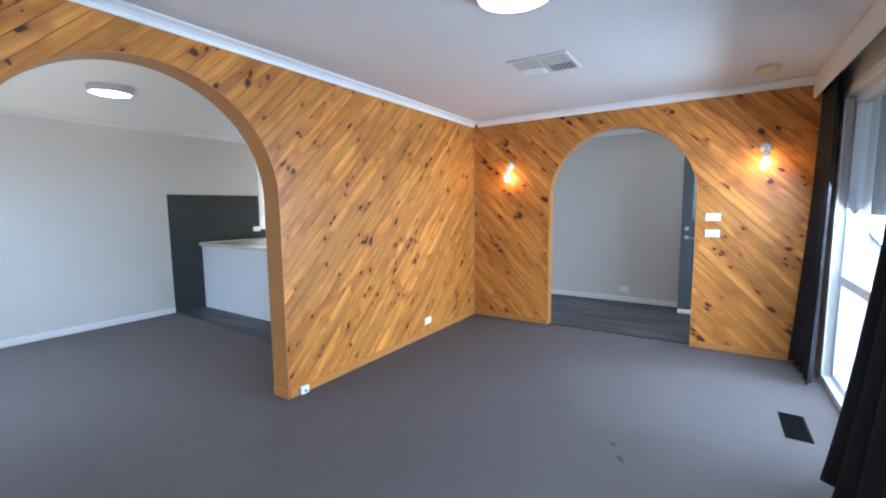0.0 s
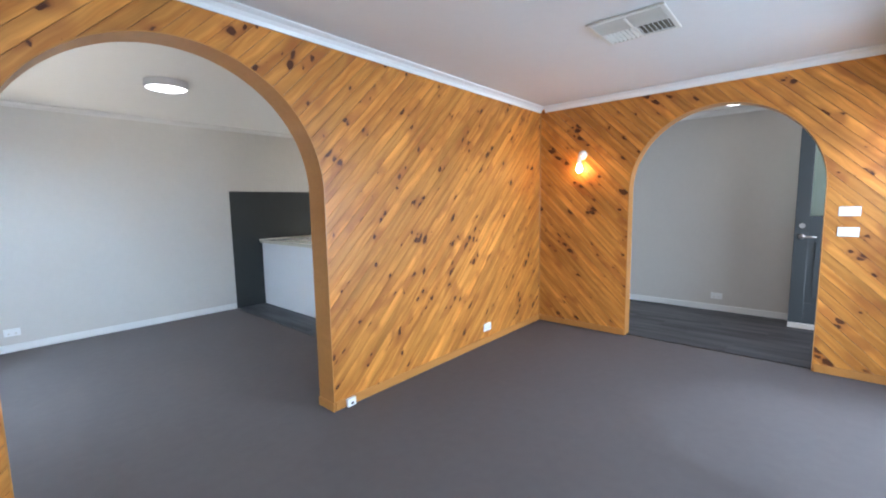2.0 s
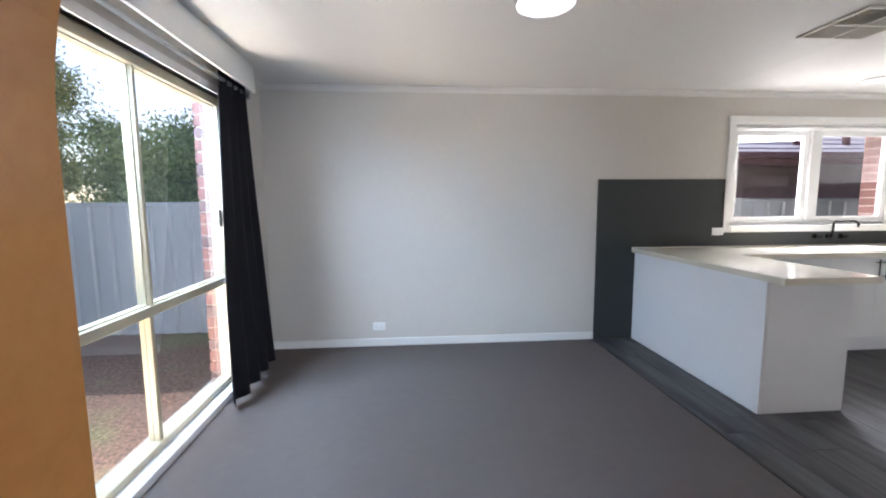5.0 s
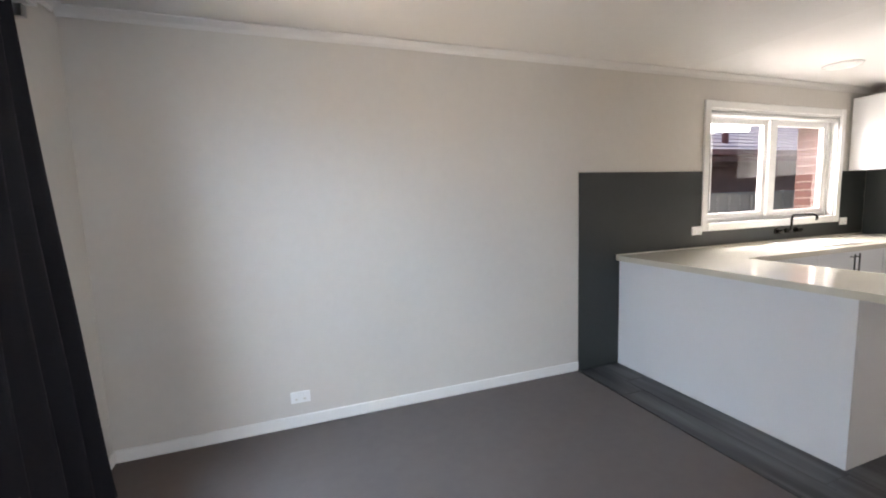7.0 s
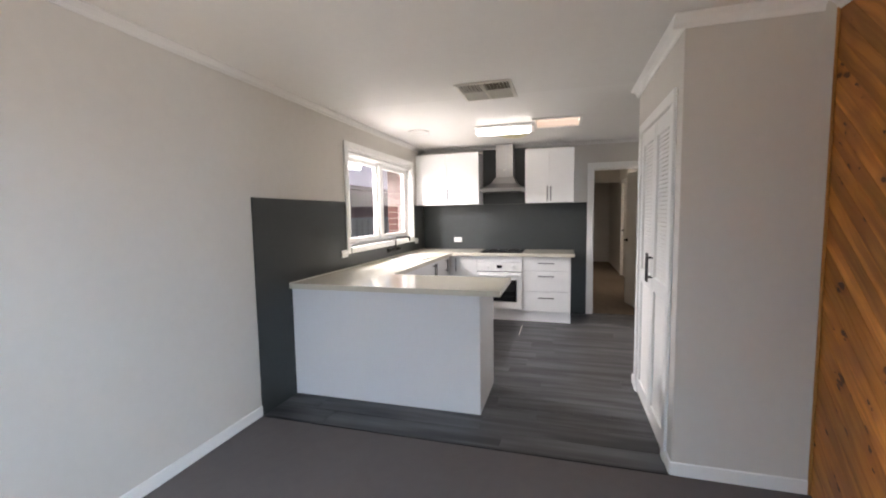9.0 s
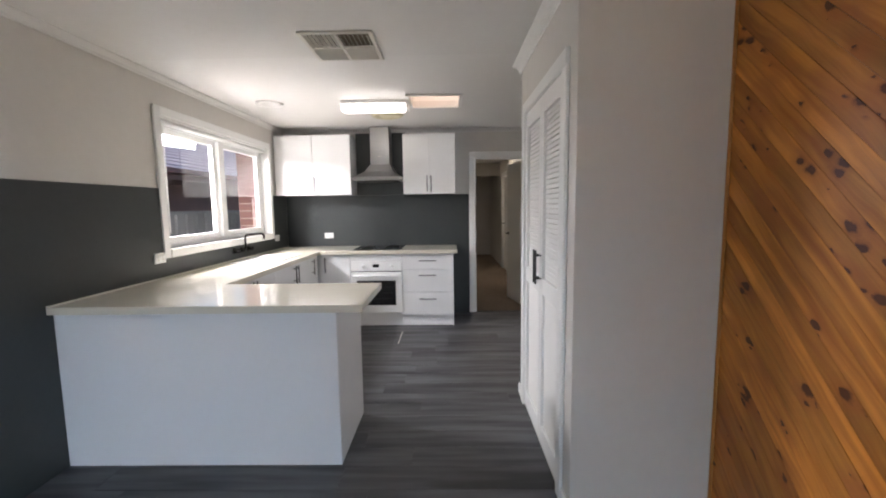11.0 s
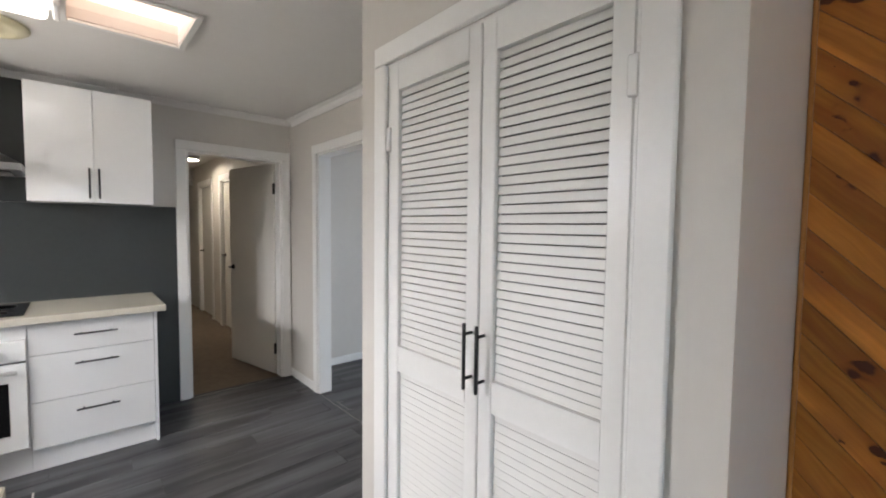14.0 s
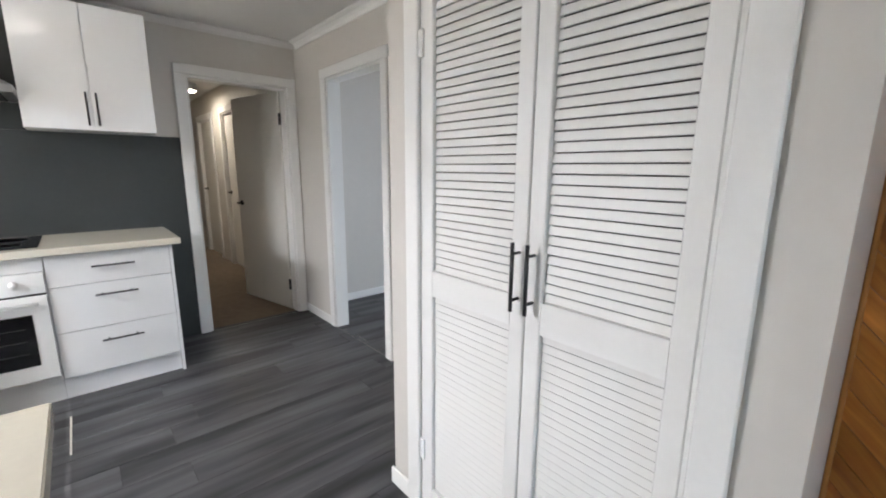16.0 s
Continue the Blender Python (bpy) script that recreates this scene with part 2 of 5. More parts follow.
def ground_material(name):
    """Bark mulch broken by patches of dry grass."""
    m = bpy.data.materials.new(name)
    m.use_nodes = True
    n, l = m.node_tree.nodes, m.node_tree.links
    b = n["Principled BSDF"]
    tc = n.new("ShaderNodeTexCoord")
    a, c = n.new("ShaderNodeTexNoise"), n.new("ShaderNodeTexNoise")
    a.inputs["Scale"].default_value, a.inputs["Detail"].default_value = 0.9, 4
    c.inputs["Scale"].default_value, c.inputs["Detail"].default_value = 34, 5
    for t in (a, c):
        l.new(tc.outputs["Object"], t.inputs["Vector"])
    r1, r2 = n.new("ShaderNodeValToRGB"), n.new("ShaderNodeValToRGB")
    r1.color_ramp.elements[0].color, r1.color_ramp.elements[1].color = (0.036, 0.019, 0.012, 1), (0.16, 0.088, 0.058, 1)
    r1.color_ramp.elements[0].position, r1.color_ramp.elements[1].position = 0.36, 0.66
    r2.color_ramp.elements[0].color, r2.color_ramp.elements[1].color = (0.045, 0.045, 0.015, 1), (0.15, 0.135, 0.06, 1)
    r2.color_ramp.elements[0].position, r2.color_ramp.elements[1].position = 0.36, 0.66
    l.new(c.outputs["Fac"], r1.inputs["Fac"])
    l.new(c.outputs["Fac"], r2.inputs["Fac"])
    k = n.new("ShaderNodeMapRange")
    k.inputs["From Min"].default_value, k.inputs["From Max"].default_value = 0.47, 0.58
    l.new(a.outputs["Fac"], k.inputs["Value"])
    mix = n.new("ShaderNodeMix")
    mix.data_type = "RGBA"
    l.new(k.outputs["Result"], mix.inputs["Factor"])
    l.new(r1.outputs["Color"], mix.inputs["A"])
    l.new(r2.outputs["Color"], mix.inputs["B"])
    l.new(mix.outputs["Result"], b.inputs["Base Color"])
    b.inputs["Roughness"].default_value = 0.95
    bp = n.new("ShaderNodeBump")
    bp.inputs["Strength"].default_value, bp.inputs["Distance"].default_value = 0.8, 0.03
    l.new(c.outputs["Fac"], bp.inputs["Height"])
    l.new(bp.outputs["Normal"], b.inputs["Normal"])
    return m


def leaf_material(name, dark, light):
    m = bpy.data.materials.new(name)
    m.use_nodes = True
    n, l = m.node_tree.nodes, m.node_tree.links
    b = n["Principled BSDF"]
    g = n.new("ShaderNodeNewGeometry")
    r = n.new("ShaderNodeValToRGB")
    r.color_ramp.elements[0].color, r.color_ramp.elements[1].color = (*dark, 1), (*light, 1)
    l.new(g.outputs["Random Per Island"], r.inputs["Fac"])
    l.new(r.outputs["Color"], b.inputs["Base Color"])
    b.inputs["Roughness"].default_value = 0.55
    b.inputs["Subsurface Weight"].default_value = 0.0
    return m


PLASTER = material("wall_paint", (0.605, 0.570, 0.520), rough=0.55, var=0.025, scale=1.6, bump=0.06, bump_scale=260, var_rough=0.06)
CEIL = material("ceiling_paint", (0.69, 0.67, 0.64), rough=0.62, var=0.02, scale=1.2, bump=0.04, bump_scale=220)
CEIL_GLOSS = material("ceiling_enamel", (0.69, 0.67, 0.64), rough=0.34, var=0.02, scale=1.2, bump=0.02, bump_scale=60)
TRIM = material("white_enamel", (0.80, 0.79, 0.76), rough=0.30, var=0.02, scale=4, var_rough=0.015)
LOUVRE = material("gloss_white_enamel", (0.77, 0.755, 0.72), rough=0.44, var=0.02, scale=4, var_rough=0.05)
CABINET = material("gloss_white_laminate", (0.82, 0.82, 0.81), rough=0.10, var=0.01, scale=2, coat=0.3, var_rough=0.02)
MATTWHITE = material("satin_white_panel", (0.80, 0.80, 0.80), rough=0.25, var=0.012, scale=2)
STONE = material("cream_engineered_stone", (0.67, 0.625, 0.52), rough=0.13, var=0.03, scale=5, coat=0.2, var_rough=0.03)
CHARCOAL = material("charcoal_splashback", (0.030, 0.034, 0.033), rough=0.44, var=0.10, scale=2.5)
CARPET = material("taupe_carpet", (0.135, 0.117, 0.114), rough=0.98, var=0.06, scale=1.1, bump=0.9, bump_scale=420, spec=0.1)
HALLCARPET = material("brown_hall_carpet", (0.20, 0.155, 0.115), rough=0.98, var=0.16, scale=1.1, bump=0.9, bump_scale=420, spec=0.1)
CURTAIN = material("charcoal_curtain_cloth", (0.012, 0.0115, 0.015), spec=0.25, rough=0.85, var=0.12, scale=6, bump=0.3, bump_scale=700)
BLACK = material("matt_black_metal", (0.012, 0.012, 0.013), rough=0.35, var=0.08, scale=20)
BRONZE = material("dark_bronze_tap", (0.035, 0.032, 0.03), rough=0.25, metal=0.8, var=0.08, scale=20)
STEEL = material("brushed_steel", (0.44, 0.435, 0.43), rough=0.30, metal=1.0, var=0.06, scale=5, stretch=(1, 1, 12))
CHROME = material("satin_chrome", (0.62, 0.62, 0.63), rough=0.38, metal=1.0, var=0.03, scale=10)
BLACKGLASS = material("black_glass", (0.008, 0.008, 0.009), rough=0.06, var=0.1, scale=4, var_rough=0.02)
PLASTIC = material("white_plastic", (0.82, 0.82, 0.80), rough=0.35, var=0.015, scale=10)
YELLOWED = material("yellowed_plastic", (0.66, 0.60, 0.40), rough=0.45, var=0.05, scale=10)
GRILLE = material("grille_white", (0.66, 0.63, 0.56), rough=0.5, var=0.04, scale=8)
VENTDARK = material("dark_brown_metal", (0.006, 0.006, 0.006), rough=0.9, var=0.1, scale=10, spec=0.05)
DUCT = material("duct_grey", (0.16, 0.14, 0.10), rough=0.9, var=0.08, scale=8)
# recess darkness as a colour; also on the oven racks and hood filter
DARKVOID = material("recess_dark", (0.05, 0.048, 0.045), rough=0.9, var=0.1, scale=8)
ALU = material("cream_aluminium", (0.47, 0.42, 0.30), rough=0.38, var=0.03, scale=6)
WHITEALU = material("white_aluminium", (0.80, 0.80, 0.80), rough=0.32, var=0.02, scale=6)
DOORTEAL = material("slate_door_paint", (0.075, 0.095, 0.11), rough=0.38, var=0.05, scale=4)
DOORWHITE = material("door_off_white", (0.68, 0.655, 0.60), rough=0.36, var=0.02, scale=3)
FENCE = material("grey_fence_steel", (0.19, 0.205, 0.225), rough=0.5, var=0.08, scale=1.5)
DARKBRICK = material("dark_brown_brick", (0.075, 0.045, 0.042), rough=0.9, var=0.25, scale=9, bump=0.5, bump_scale=160)
BRICK = material("red_brick", (0.11, 0.050, 0.042), rough=0.9, var=0.25, scale=9, bump=0.5, bump_scale=160)
MORTAR = material("mortar", (0.26, 0.22, 0.19), rough=0.95, var=0.12, scale=20, bump=0.4, bump_scale=300)
CONCRETE = material("concrete", (0.36, 0.35, 0.33), rough=0.9, var=0.12, scale=4, bump=0.4, bump_scale=120)
ROOFPALE = material("pale_roof_sheet", (0.42, 0.37, 0.40), rough=0.6, var=0.10, scale=2)
MAROON = material("maroon_gutter", (0.13, 0.035, 0.04), rough=0.4, var=0.08, scale=4)
# shade under the neighbour's eave is part of this brick colour
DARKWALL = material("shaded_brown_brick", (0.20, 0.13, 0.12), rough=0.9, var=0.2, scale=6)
BARK = material("bark", (0.10, 0.075, 0.055), rough=0.95, var=0.3, scale=12, bump=0.8, bump_scale=40)
STAIN = material("carpet_stain", (0.06, 0.05, 0.048), rough=0.98, var=0.3, scale=30)
PINE = pine_material("knotty_pine", (0.72, 0.305, 0.060), (0.44, 0.148, 0.022))
PINE_PLAIN = pine_material("plain_pine", (0.46, 0.205, 0.055), (0.42, 0.18, 0.045), knots=False, rough=0.30, flames=(0.95, 1.05), boards=(0.95, 1.05))
# dining boards: PINE made darker, the wall's shade put into the board colour
PINE_DINING = pine_material("sparse_knotty_pine_shaded", (0.66, 0.262, 0.044), (0.36, 0.110, 0.014), whorls=(0.590, 0.66), cells=(0.066, 0.040), flames=(0.60, 1.15), boards=(0.66, 1.16))
GROOVE = material("pine_groove_shadow_board", (0.17, 0.058, 0.013), rough=0.8, var=0.2, scale=8)
PLANK = plank_material("charcoal_vinyl_plank")
GLASS = glass_material("window_glass")
FROSTED = glass_material("pale_door_glass", (0.75, 0.93, 0.90), 0.35)
GROUND = ground_material("mulch_and_dry_grass")
LEAF = leaf_material("leaves_olive", (0.05, 0.07, 0.016), (0.33, 0.34, 0.11))
LEAF_DARK = leaf_material("leaves_dark", (0.04, 0.075, 0.022), (0.20, 0.27, 0.09))
LED = glow_material("led_diffuser", (1.0, 0.97, 0.92), 4.5)
HALL_LED = glow_material("hall_led_diffuser", (1.0, 0.90, 0.74), 34.0)
TUBE = glow_material("fluorescent_diffuser", (1.0, 0.95, 0.86), 2.8)
WARMBULB = glow_material("warm_bulb", (1.0, 0.58, 0.21), 42.0)
SKYLIGHT = glow_material("skylight_diffuser", (1.0, 0.70, 0.52), 1.2)

# ---------------------------------------------------------------- building helpers


def box(bm, x0, x1, y0, y1, z0, z1, bevel=0.0, segs=1):
    r = bmesh.ops.create_cube(bm, size=1.0, matrix=Matrix.Translation(((x0 + x1) / 2, (y0 + y1) / 2, (z0 + z1) / 2)) @ Matrix.Diagonal((x1 - x0, y1 - y0, z1 - z0, 1)))
    if bevel:
        edges = list({e for v in r["verts"] for e in v.link_edges})
        bmesh.ops.bevel(bm, geom=edges, offset=bevel, segments=segs, affect="EDGES", profile=0.5)
    return r["verts"]


def boxes(*specs, bevel=0.0):
    bm = bmesh.new()
    for s in specs:
        box(bm, *s, bevel=bevel)
    return bm


def cyl(bm, p0, p1, r0, r1=None, n=16):
    p0, p1 = Vector(p0), Vector(p1)
    d = p1 - p0
    m = Matrix.Translation((p0 + p1) / 2) @ d.to_track_quat("Z", "Y").to_matrix().to_4x4()
    bmesh.ops.create_cone(bm, cap_ends=True, segments=n, radius1=r0, radius2=r0 if r1 is None else r1, depth=d.length, matrix=m)


def lathe(bm, profile, centre, n=32):
    """Turns (radius, height) pairs about a vertical axis."""
    rings = []
    for r, z in profile:
        rings.append([bm.verts.new((centre[0] + r * math.cos(2 * math.pi * i / n), centre[1] + r * math.sin(2 * math.pi * i / n), centre[2] + z)) for i in range(n)])
    for a, b in zip(rings, rings[1:]):
        for i in range(n):
            bm.faces.new((a[i], a[(i + 1) % n], b[(i + 1) % n], b[i]))
    bm.faces.new(rings[0][::-1])
    bm.faces.new(rings[-1])
    bmesh.ops.recalc_face_normals(bm, faces=bm.faces)


def tube(bm, pts, r, n=10):
    for a, b in zip(pts, pts[1:]):
        cyl(bm, a, b, r, n=n)
    for p in pts[1:-1]:
        bmesh.ops.create_uvsphere(bm, u_segments=n, v_segments=6, radius=r, matrix=Matrix.Translation(p))


def finish(name, bm, mat, smooth=False):
    me = bpy.data.meshes.new(name)
    bm.to_mesh(me)
    bm.free()
    me.materials.append(mat)
    if smooth:
        for p in me.polygons:
            p.use_smooth = True
    return me


def part(name, bm, mat, parent, label="", smooth=False):
    ob = new(name, finish(name, bm, mat, smooth))
    ob.parent = parent
    if parent is not None and parent.type == "EMPTY":
        ob.matrix_parent_inverse = Matrix.Translation(-parent.location)
    elif parent is not None:
        ob.matrix_parent_inverse = Matrix.Identity(4)
    if label:
        ob["label"] = label
    return ob


def thing(name, at, label, category, group="", kind=""):
    ob = new(name)
    ob.location = at
    ob.empty_display_size = 0.1
    return tagged(ob, label, category, group, kind)


def solid(name, bm, mat, label, category="", kind="structure", group="", smooth=False):
    return tagged(new(name, finish(name, bm, mat, smooth)), label, category, group, kind)


def wall_with_holes(axis, a0, a1, c0, c1, z0, z1, holes):
    """Boxes of a wall along 'x' or 'y', with holes (b0, b1, h0, h1) through it."""
    bm = bmesh.new()

    def put(b0, b1, h0, h1):
        if b1 - b0 > 1e-4 and h1 - h0 > 1e-4:
            box(bm, *((b0, b1, c0, c1) if axis == "x" else (c0, c1, b0, b1)), h0, h1)
    pos = a0
    for b0, b1, h0, h1 in sorted(holes):
        put(pos, b0, z0, z1)
        put(b0, b1, z0, h0)
        put(b0, b1, h1, z1)
        pos = b1
    put(pos, a1, z0, z1)
    return bm


# ---------------------------------------------------------------- plan
H = 2.365
WEST, SOUTH, NORTH, EAST = -1.125, -0.65, 6.00, 5.56
PINE_S, PINE_N = 2.60, 2.757
PINE_E = 3.92
ARCH1 = (-0.289, 1.166, 1.42)      # x from, x to, height of the springing
ARCH2 = (0.243, 1.654, 1.437)    # y from, y to
PAN_W, PAN_E, PAN_N = 1.937, 3.185, 3.375
KIT_S = 2.727
T, TW = 0.25, 0.13

# ground and floor
solid("ground", boxes((-120, 120, -120, 120, -0.65, -0.35)), GROUND, "brown bark mulch and patchy dry grass", "ground")
solid("floor", boxes((WEST - T, 12.6, SOUTH - T, NORTH + T, -0.35, -0.012)), CONCRETE, "plain slab under the floor coverings", "floor")
bm = boxes((WEST - 0.02, 3.98, SOUTH - 0.06, PINE_S, -0.012, 0.0), (ARCH1[0], ARCH1[1], PINE_S, PINE_N, -0.012, 0.0), (WEST - 0.02, 1.930, PINE_N, NORTH, -0.012, 0.0))
carpet = solid("carpet", bm, CARPET, "taupe grey short-pile carpet wall to wall", "carpet")
hall_carpet = solid("hall_carpet", boxes((5.59, 12.3, 2.66, 3.80, -0.012, 0.001)), HALLCARPET, "brown short-pile carpet in the hallway", "carpet")
solid("carpet_trim", boxes((1.924, 1.946, PAN_N - 0.01, NORTH - 0.01, -0.004, 0.005)), BLACK, "thin black edging strip between carpet and vinyl", "trim")
solid("hall_threshold", boxes((5.57, 5.595, 2.81, 3.56, -0.005, 0.005)), BLACK, "thin dark threshold strip", "trim")
solid("entry_threshold", boxes((3.968, 3.992, ARCH2[0], ARCH2[1], -0.005, 0.005)), BLACK, "thin dark edging strip under the arch", "trim")

# ceiling, open at the skylight
SX0, SX1, SY0, SY1 = 3.955, 4.37, 3.79, 4.23
solid("ceiling", boxes((WEST - T, 3.0, SOUTH - T, NORTH + T, H, H + 0.05), (3.0, 12.6, SOUTH - T, KIT_S, H, H + 0.05), (5.67, 12.6, KIT_S, NORTH + T, H, H + 0.05)), CEIL, "flat white painted plaster ceiling", "ceiling")
solid("kitchen_ceiling", boxes((3.0, SX0, KIT_S, NORTH + T, H, H + 0.05), (SX1, 5.67, KIT_S, NORTH + T, H, H + 0.05), (SX0, SX1, KIT_S, SY0, H, H + 0.05), (SX0, SX1, SY1, NORTH + T, H, H + 0.05)), CEIL_GLOSS, "glossy white painted kitchen ceiling", "ceiling")
solid("roof", boxes((WEST - 0.75, 13, SOUTH - 0.30, NORTH + 0.76, H + 0.45, H + 0.60)), CONCRETE, "plain roof over the house", "roof")
solid("eave_north", boxes((WEST - 0.75, 13, NORTH + T, NORTH + 0.765, 2.22, 2.27)), TRIM, "white painted eave lining", "eave")
solid("eave_west", boxes((WEST - 0.75, WEST - T, SOUTH - 1.0, NORTH + T, 2.36, 2.40)), TRIM, "white painted eave lining", "eave")

# outer walls
WIN = (3.27, 5.06, 1.10, 2.08)
SLIDE = (3.52, 5.30, 0.0, 2.07)
LIVA, LIVB = (1.90, 3.52, 0.03, 2.10), (-0.45, 0.95, 0.03, 2.10)
FRONT = (4.46, 5.30, 0.0, 2.06)
wall_n = solid("wall_north", wall_with_holes("x", WEST - T, EAST + 0.11, NORTH, NORTH + T, -0.02, H, [WIN]), PLASTER, "warm grey-white painted plaster wall", "wall")
wall_w = solid("wall_west", wall_with_holes("y", SOUTH, NORTH, WEST - TW, WEST, -0.02, H, [SLIDE]), PLASTER, "warm grey-white painted plaster wall with window wall", "wall")
solid("wall_south", wall_with_holes("x", WEST - T, EAST + 0.11, SOUTH - T, SOUTH, -0.02, H, [LIVB, LIVA, FRONT]), PLASTER, "warm grey-white painted plaster wall with large window", "wall")
HALLD = (2.81, 3.56, 0.0, 2.00)
ENTD = (4.21, 4.98, 0.0, 2.00)
solid("wall_east", wall_with_holes("y", SOUTH, NORTH, EAST, EAST + 0.11, -0.02, H, [HALLD]), PLASTER, "light grey painted plaster wall with a doorway", "wall")
solid("wall_entry", wall_with_holes("x", 4.04, EAST, 2.625, KIT_S, -0.02, H, [ENTD]), PLASTER, "light grey painted plaster wall with an open doorway", "wall")
# pantry box
PD = (2.112, 3.00, 0.0, 1.985)
solid("wall_pantry_west", boxes((PAN_W, PAN_W + 0.09, PINE_N, PAN_N, -0.02, H)), PLASTER, "light grey painted plaster pantry wall", "wall")
solid("wall_pantry_north", wall_with_holes("x", PAN_W + 0.09, PAN_E, PAN_N - 0.09, PAN_N, -0.02, H, [PD]), PLASTER, "light grey pantry wall round louvred doors", "wall")
solid("wall_pantry_east", boxes((PAN_E - 0.09, PAN_E, KIT_S, PAN_N - 0.09, -0.02, H)), PLASTER, "light grey painted plaster pantry wall", "wall")
# hallway beyond the kitchen
HR = [(7.30, 8.08, 0, 2.02), (8.62, 9.40, 0, 2.02)]
solid("wall_hall_south", wall_with_holes("x", 5.67, 12.3, 2.60, 2.70, -0.02, H, HR), PLASTER, "dim cream hallway wall with doorways", "wall")
solid("wall_hall_north", boxes((5.67, 12.3, 3.78, 3.88, -0.02, H)), PLASTER, "dim cream hallway wall", "wall")
solid("wall_hall_end", boxes((12.0, 12.1, 2.70, 3.78, -0.02, H)), PLASTER, "dim hallway end wall", "wall")
solid("wall_hall_header", boxes((9.9, 10.0, 2.70, 3.78, 2.08, H)), PLASTER, "plaster header across the hallway", "wall")
solid("wall_hall_rooms", boxes((6.9, 10.2, 1.2, 1.3, -0.02, H), (6.9, 7.0, 1.3, 2.62, -0.02, H), (8.3, 8.4, 1.3, 2.62, -0.02, H), (10.1, 10.2, 1.3, 2.62, -0.02, H)), PLASTER, "plain walls of side rooms", "wall")


# pine walls with round-headed arches
def arch_outline(u0, u1, a0, a1, spring, h, n=40):
    """Convex cells of a wall face u0..u1, 0..h, notched by an arch a0..a1."""
    c, r = (a0 + a1) / 2, (a1 - a0) / 2
    arc = [(c - r * math.cos(math.pi * i / n), spring + r * math.sin(math.pi * i / n)) for i in range(n + 1)]
    cells = [[(u0, 0), (a0, 0), arc[0], (a0, h), (u0, h)], [(a1, 0), (u1, 0), (u1, h), (a1, h), arc[-1]]]
    return cells + [[p, q, (q[0], h), (p[0], h)] for p, q in zip(arc, arc[1:])]


def flat_poly(cells):
    bm = bmesh.new()
    for pts in cells:
        bm.faces.new([bm.verts.new((u, v, 0)) for u, v in pts])
    bmesh.ops.remove_doubles(bm, verts=bm.verts[:], dist=1e-5)
    return bm


def slab(cells, depth):
    bm = flat_poly(cells)
    r = bmesh.ops.extrude_face_region(bm, geom=bm.faces[:])
    bmesh.ops.translate(bm, verts=[g for g in r["geom"] if isinstance(g, bmesh.types.BMVert)], vec=(0, 0, depth))
    bmesh.ops.recalc_face_normals(bm, faces=bm.faces[:])
    return bm


def plane_frame(u, v, w, at):
    m = Matrix((u, v, w)).transposed().to_4x4()
    m.translation = at
    return m


def pine_face(pts, frame_m, slant, parent, phase, thick, mat, gap=0.0024, pitch=0.0672, angle=45):
    """Diagonal boards clipped to the face's outline, each a piece of its own."""
    turn = Matrix.Rotation(radians(angle if slant > 0 else 180 - angle), 4, "Z")
    back = turn.inverted()
    base = flat_poly(pts)
    base.transform(back)
    ys = [v.co.y for v in base.verts]
    k0, k1 = math.floor((min(ys) - phase) / pitch), math.ceil((max(ys) - phase) / pitch)
    for k in range(k0, k1):
        lo, hi = phase + k * pitch + gap / 2, phase + (k + 1) * pitch - gap / 2
        b = base.copy()
        bmesh.ops.bisect_plane(b, geom=b.verts[:] + b.edges[:] + b.faces[:], plane_co=(0, lo, 0), plane_no=(0, -1, 0), clear_outer=True)
        bmesh.ops.bisect_plane(b, geom=b.verts[:] + b.edges[:] + b.faces[:], plane_co=(0, hi, 0), plane_no=(0, 1, 0), clear_outer=True)
        if not b.faces or sum(f.calc_area() for f in b.faces) < 2e-4:
            b.free()
            continue
        r = bmesh.ops.extrude_face_region(b, geom=b.faces[:])
        bmesh.ops.translate(b, verts=[g for g in r["geom"] if isinstance(g, bmesh.types.BMVert)], vec=(0, 0, thick))
        bmesh.ops.recalc_face_normals(b, faces=b.faces[:])
        ob = new("board", finish("board", b, mat))
        ob.parent = parent
        ob.matrix_basis = frame_m @ turn
    base.free()


def arch_lining(name, frame_m, a0, a1, spring, depth, proud, parent, thick=0.006, n=48):
    """A smooth wooden band that lines the arch's opening."""
    c, r = (a0 + a1) / 2, (a1 - a0) / 2
    outer = [(a0, 0)] + [(c - r * math.cos(math.pi * i / n), spring + r * math.sin(math.pi * i / n)) for i in range(n + 1)] + [(a1, 0)]
    q = r - thick
    inner = [(a0 + thick, 0)] + [(c - q * math.cos(math.pi * i / n), spring + q * math.sin(math.pi * i / n)) for i in range(n + 1)] + [(a1 - thick, 0)]
    bm = bmesh.new()
    rows = []
    for (u, v), (p, s) in zip(outer, inner):
        rows.append([bm.verts.new((u, v, proud)), bm.verts.new((p, s, proud)), bm.verts.new((p, s, -depth)), bm.verts.new((u, v, -depth))])
    for a, b in zip(rows, rows[1:]):
        for i in range(4):
            bm.faces.new((a[i], b[i], b[(i + 1) % 4], a[(i + 1) % 4]))
    for e in (rows[0], rows[-1]):
        bm.faces.new(e)
    bmesh.ops.recalc_face_normals(bm, faces=bm.faces[:])
    ob = new(name, finish(name, bm, PINE_PLAIN))
    ob.parent = parent
    ob.matrix_basis = frame_m
    return ob


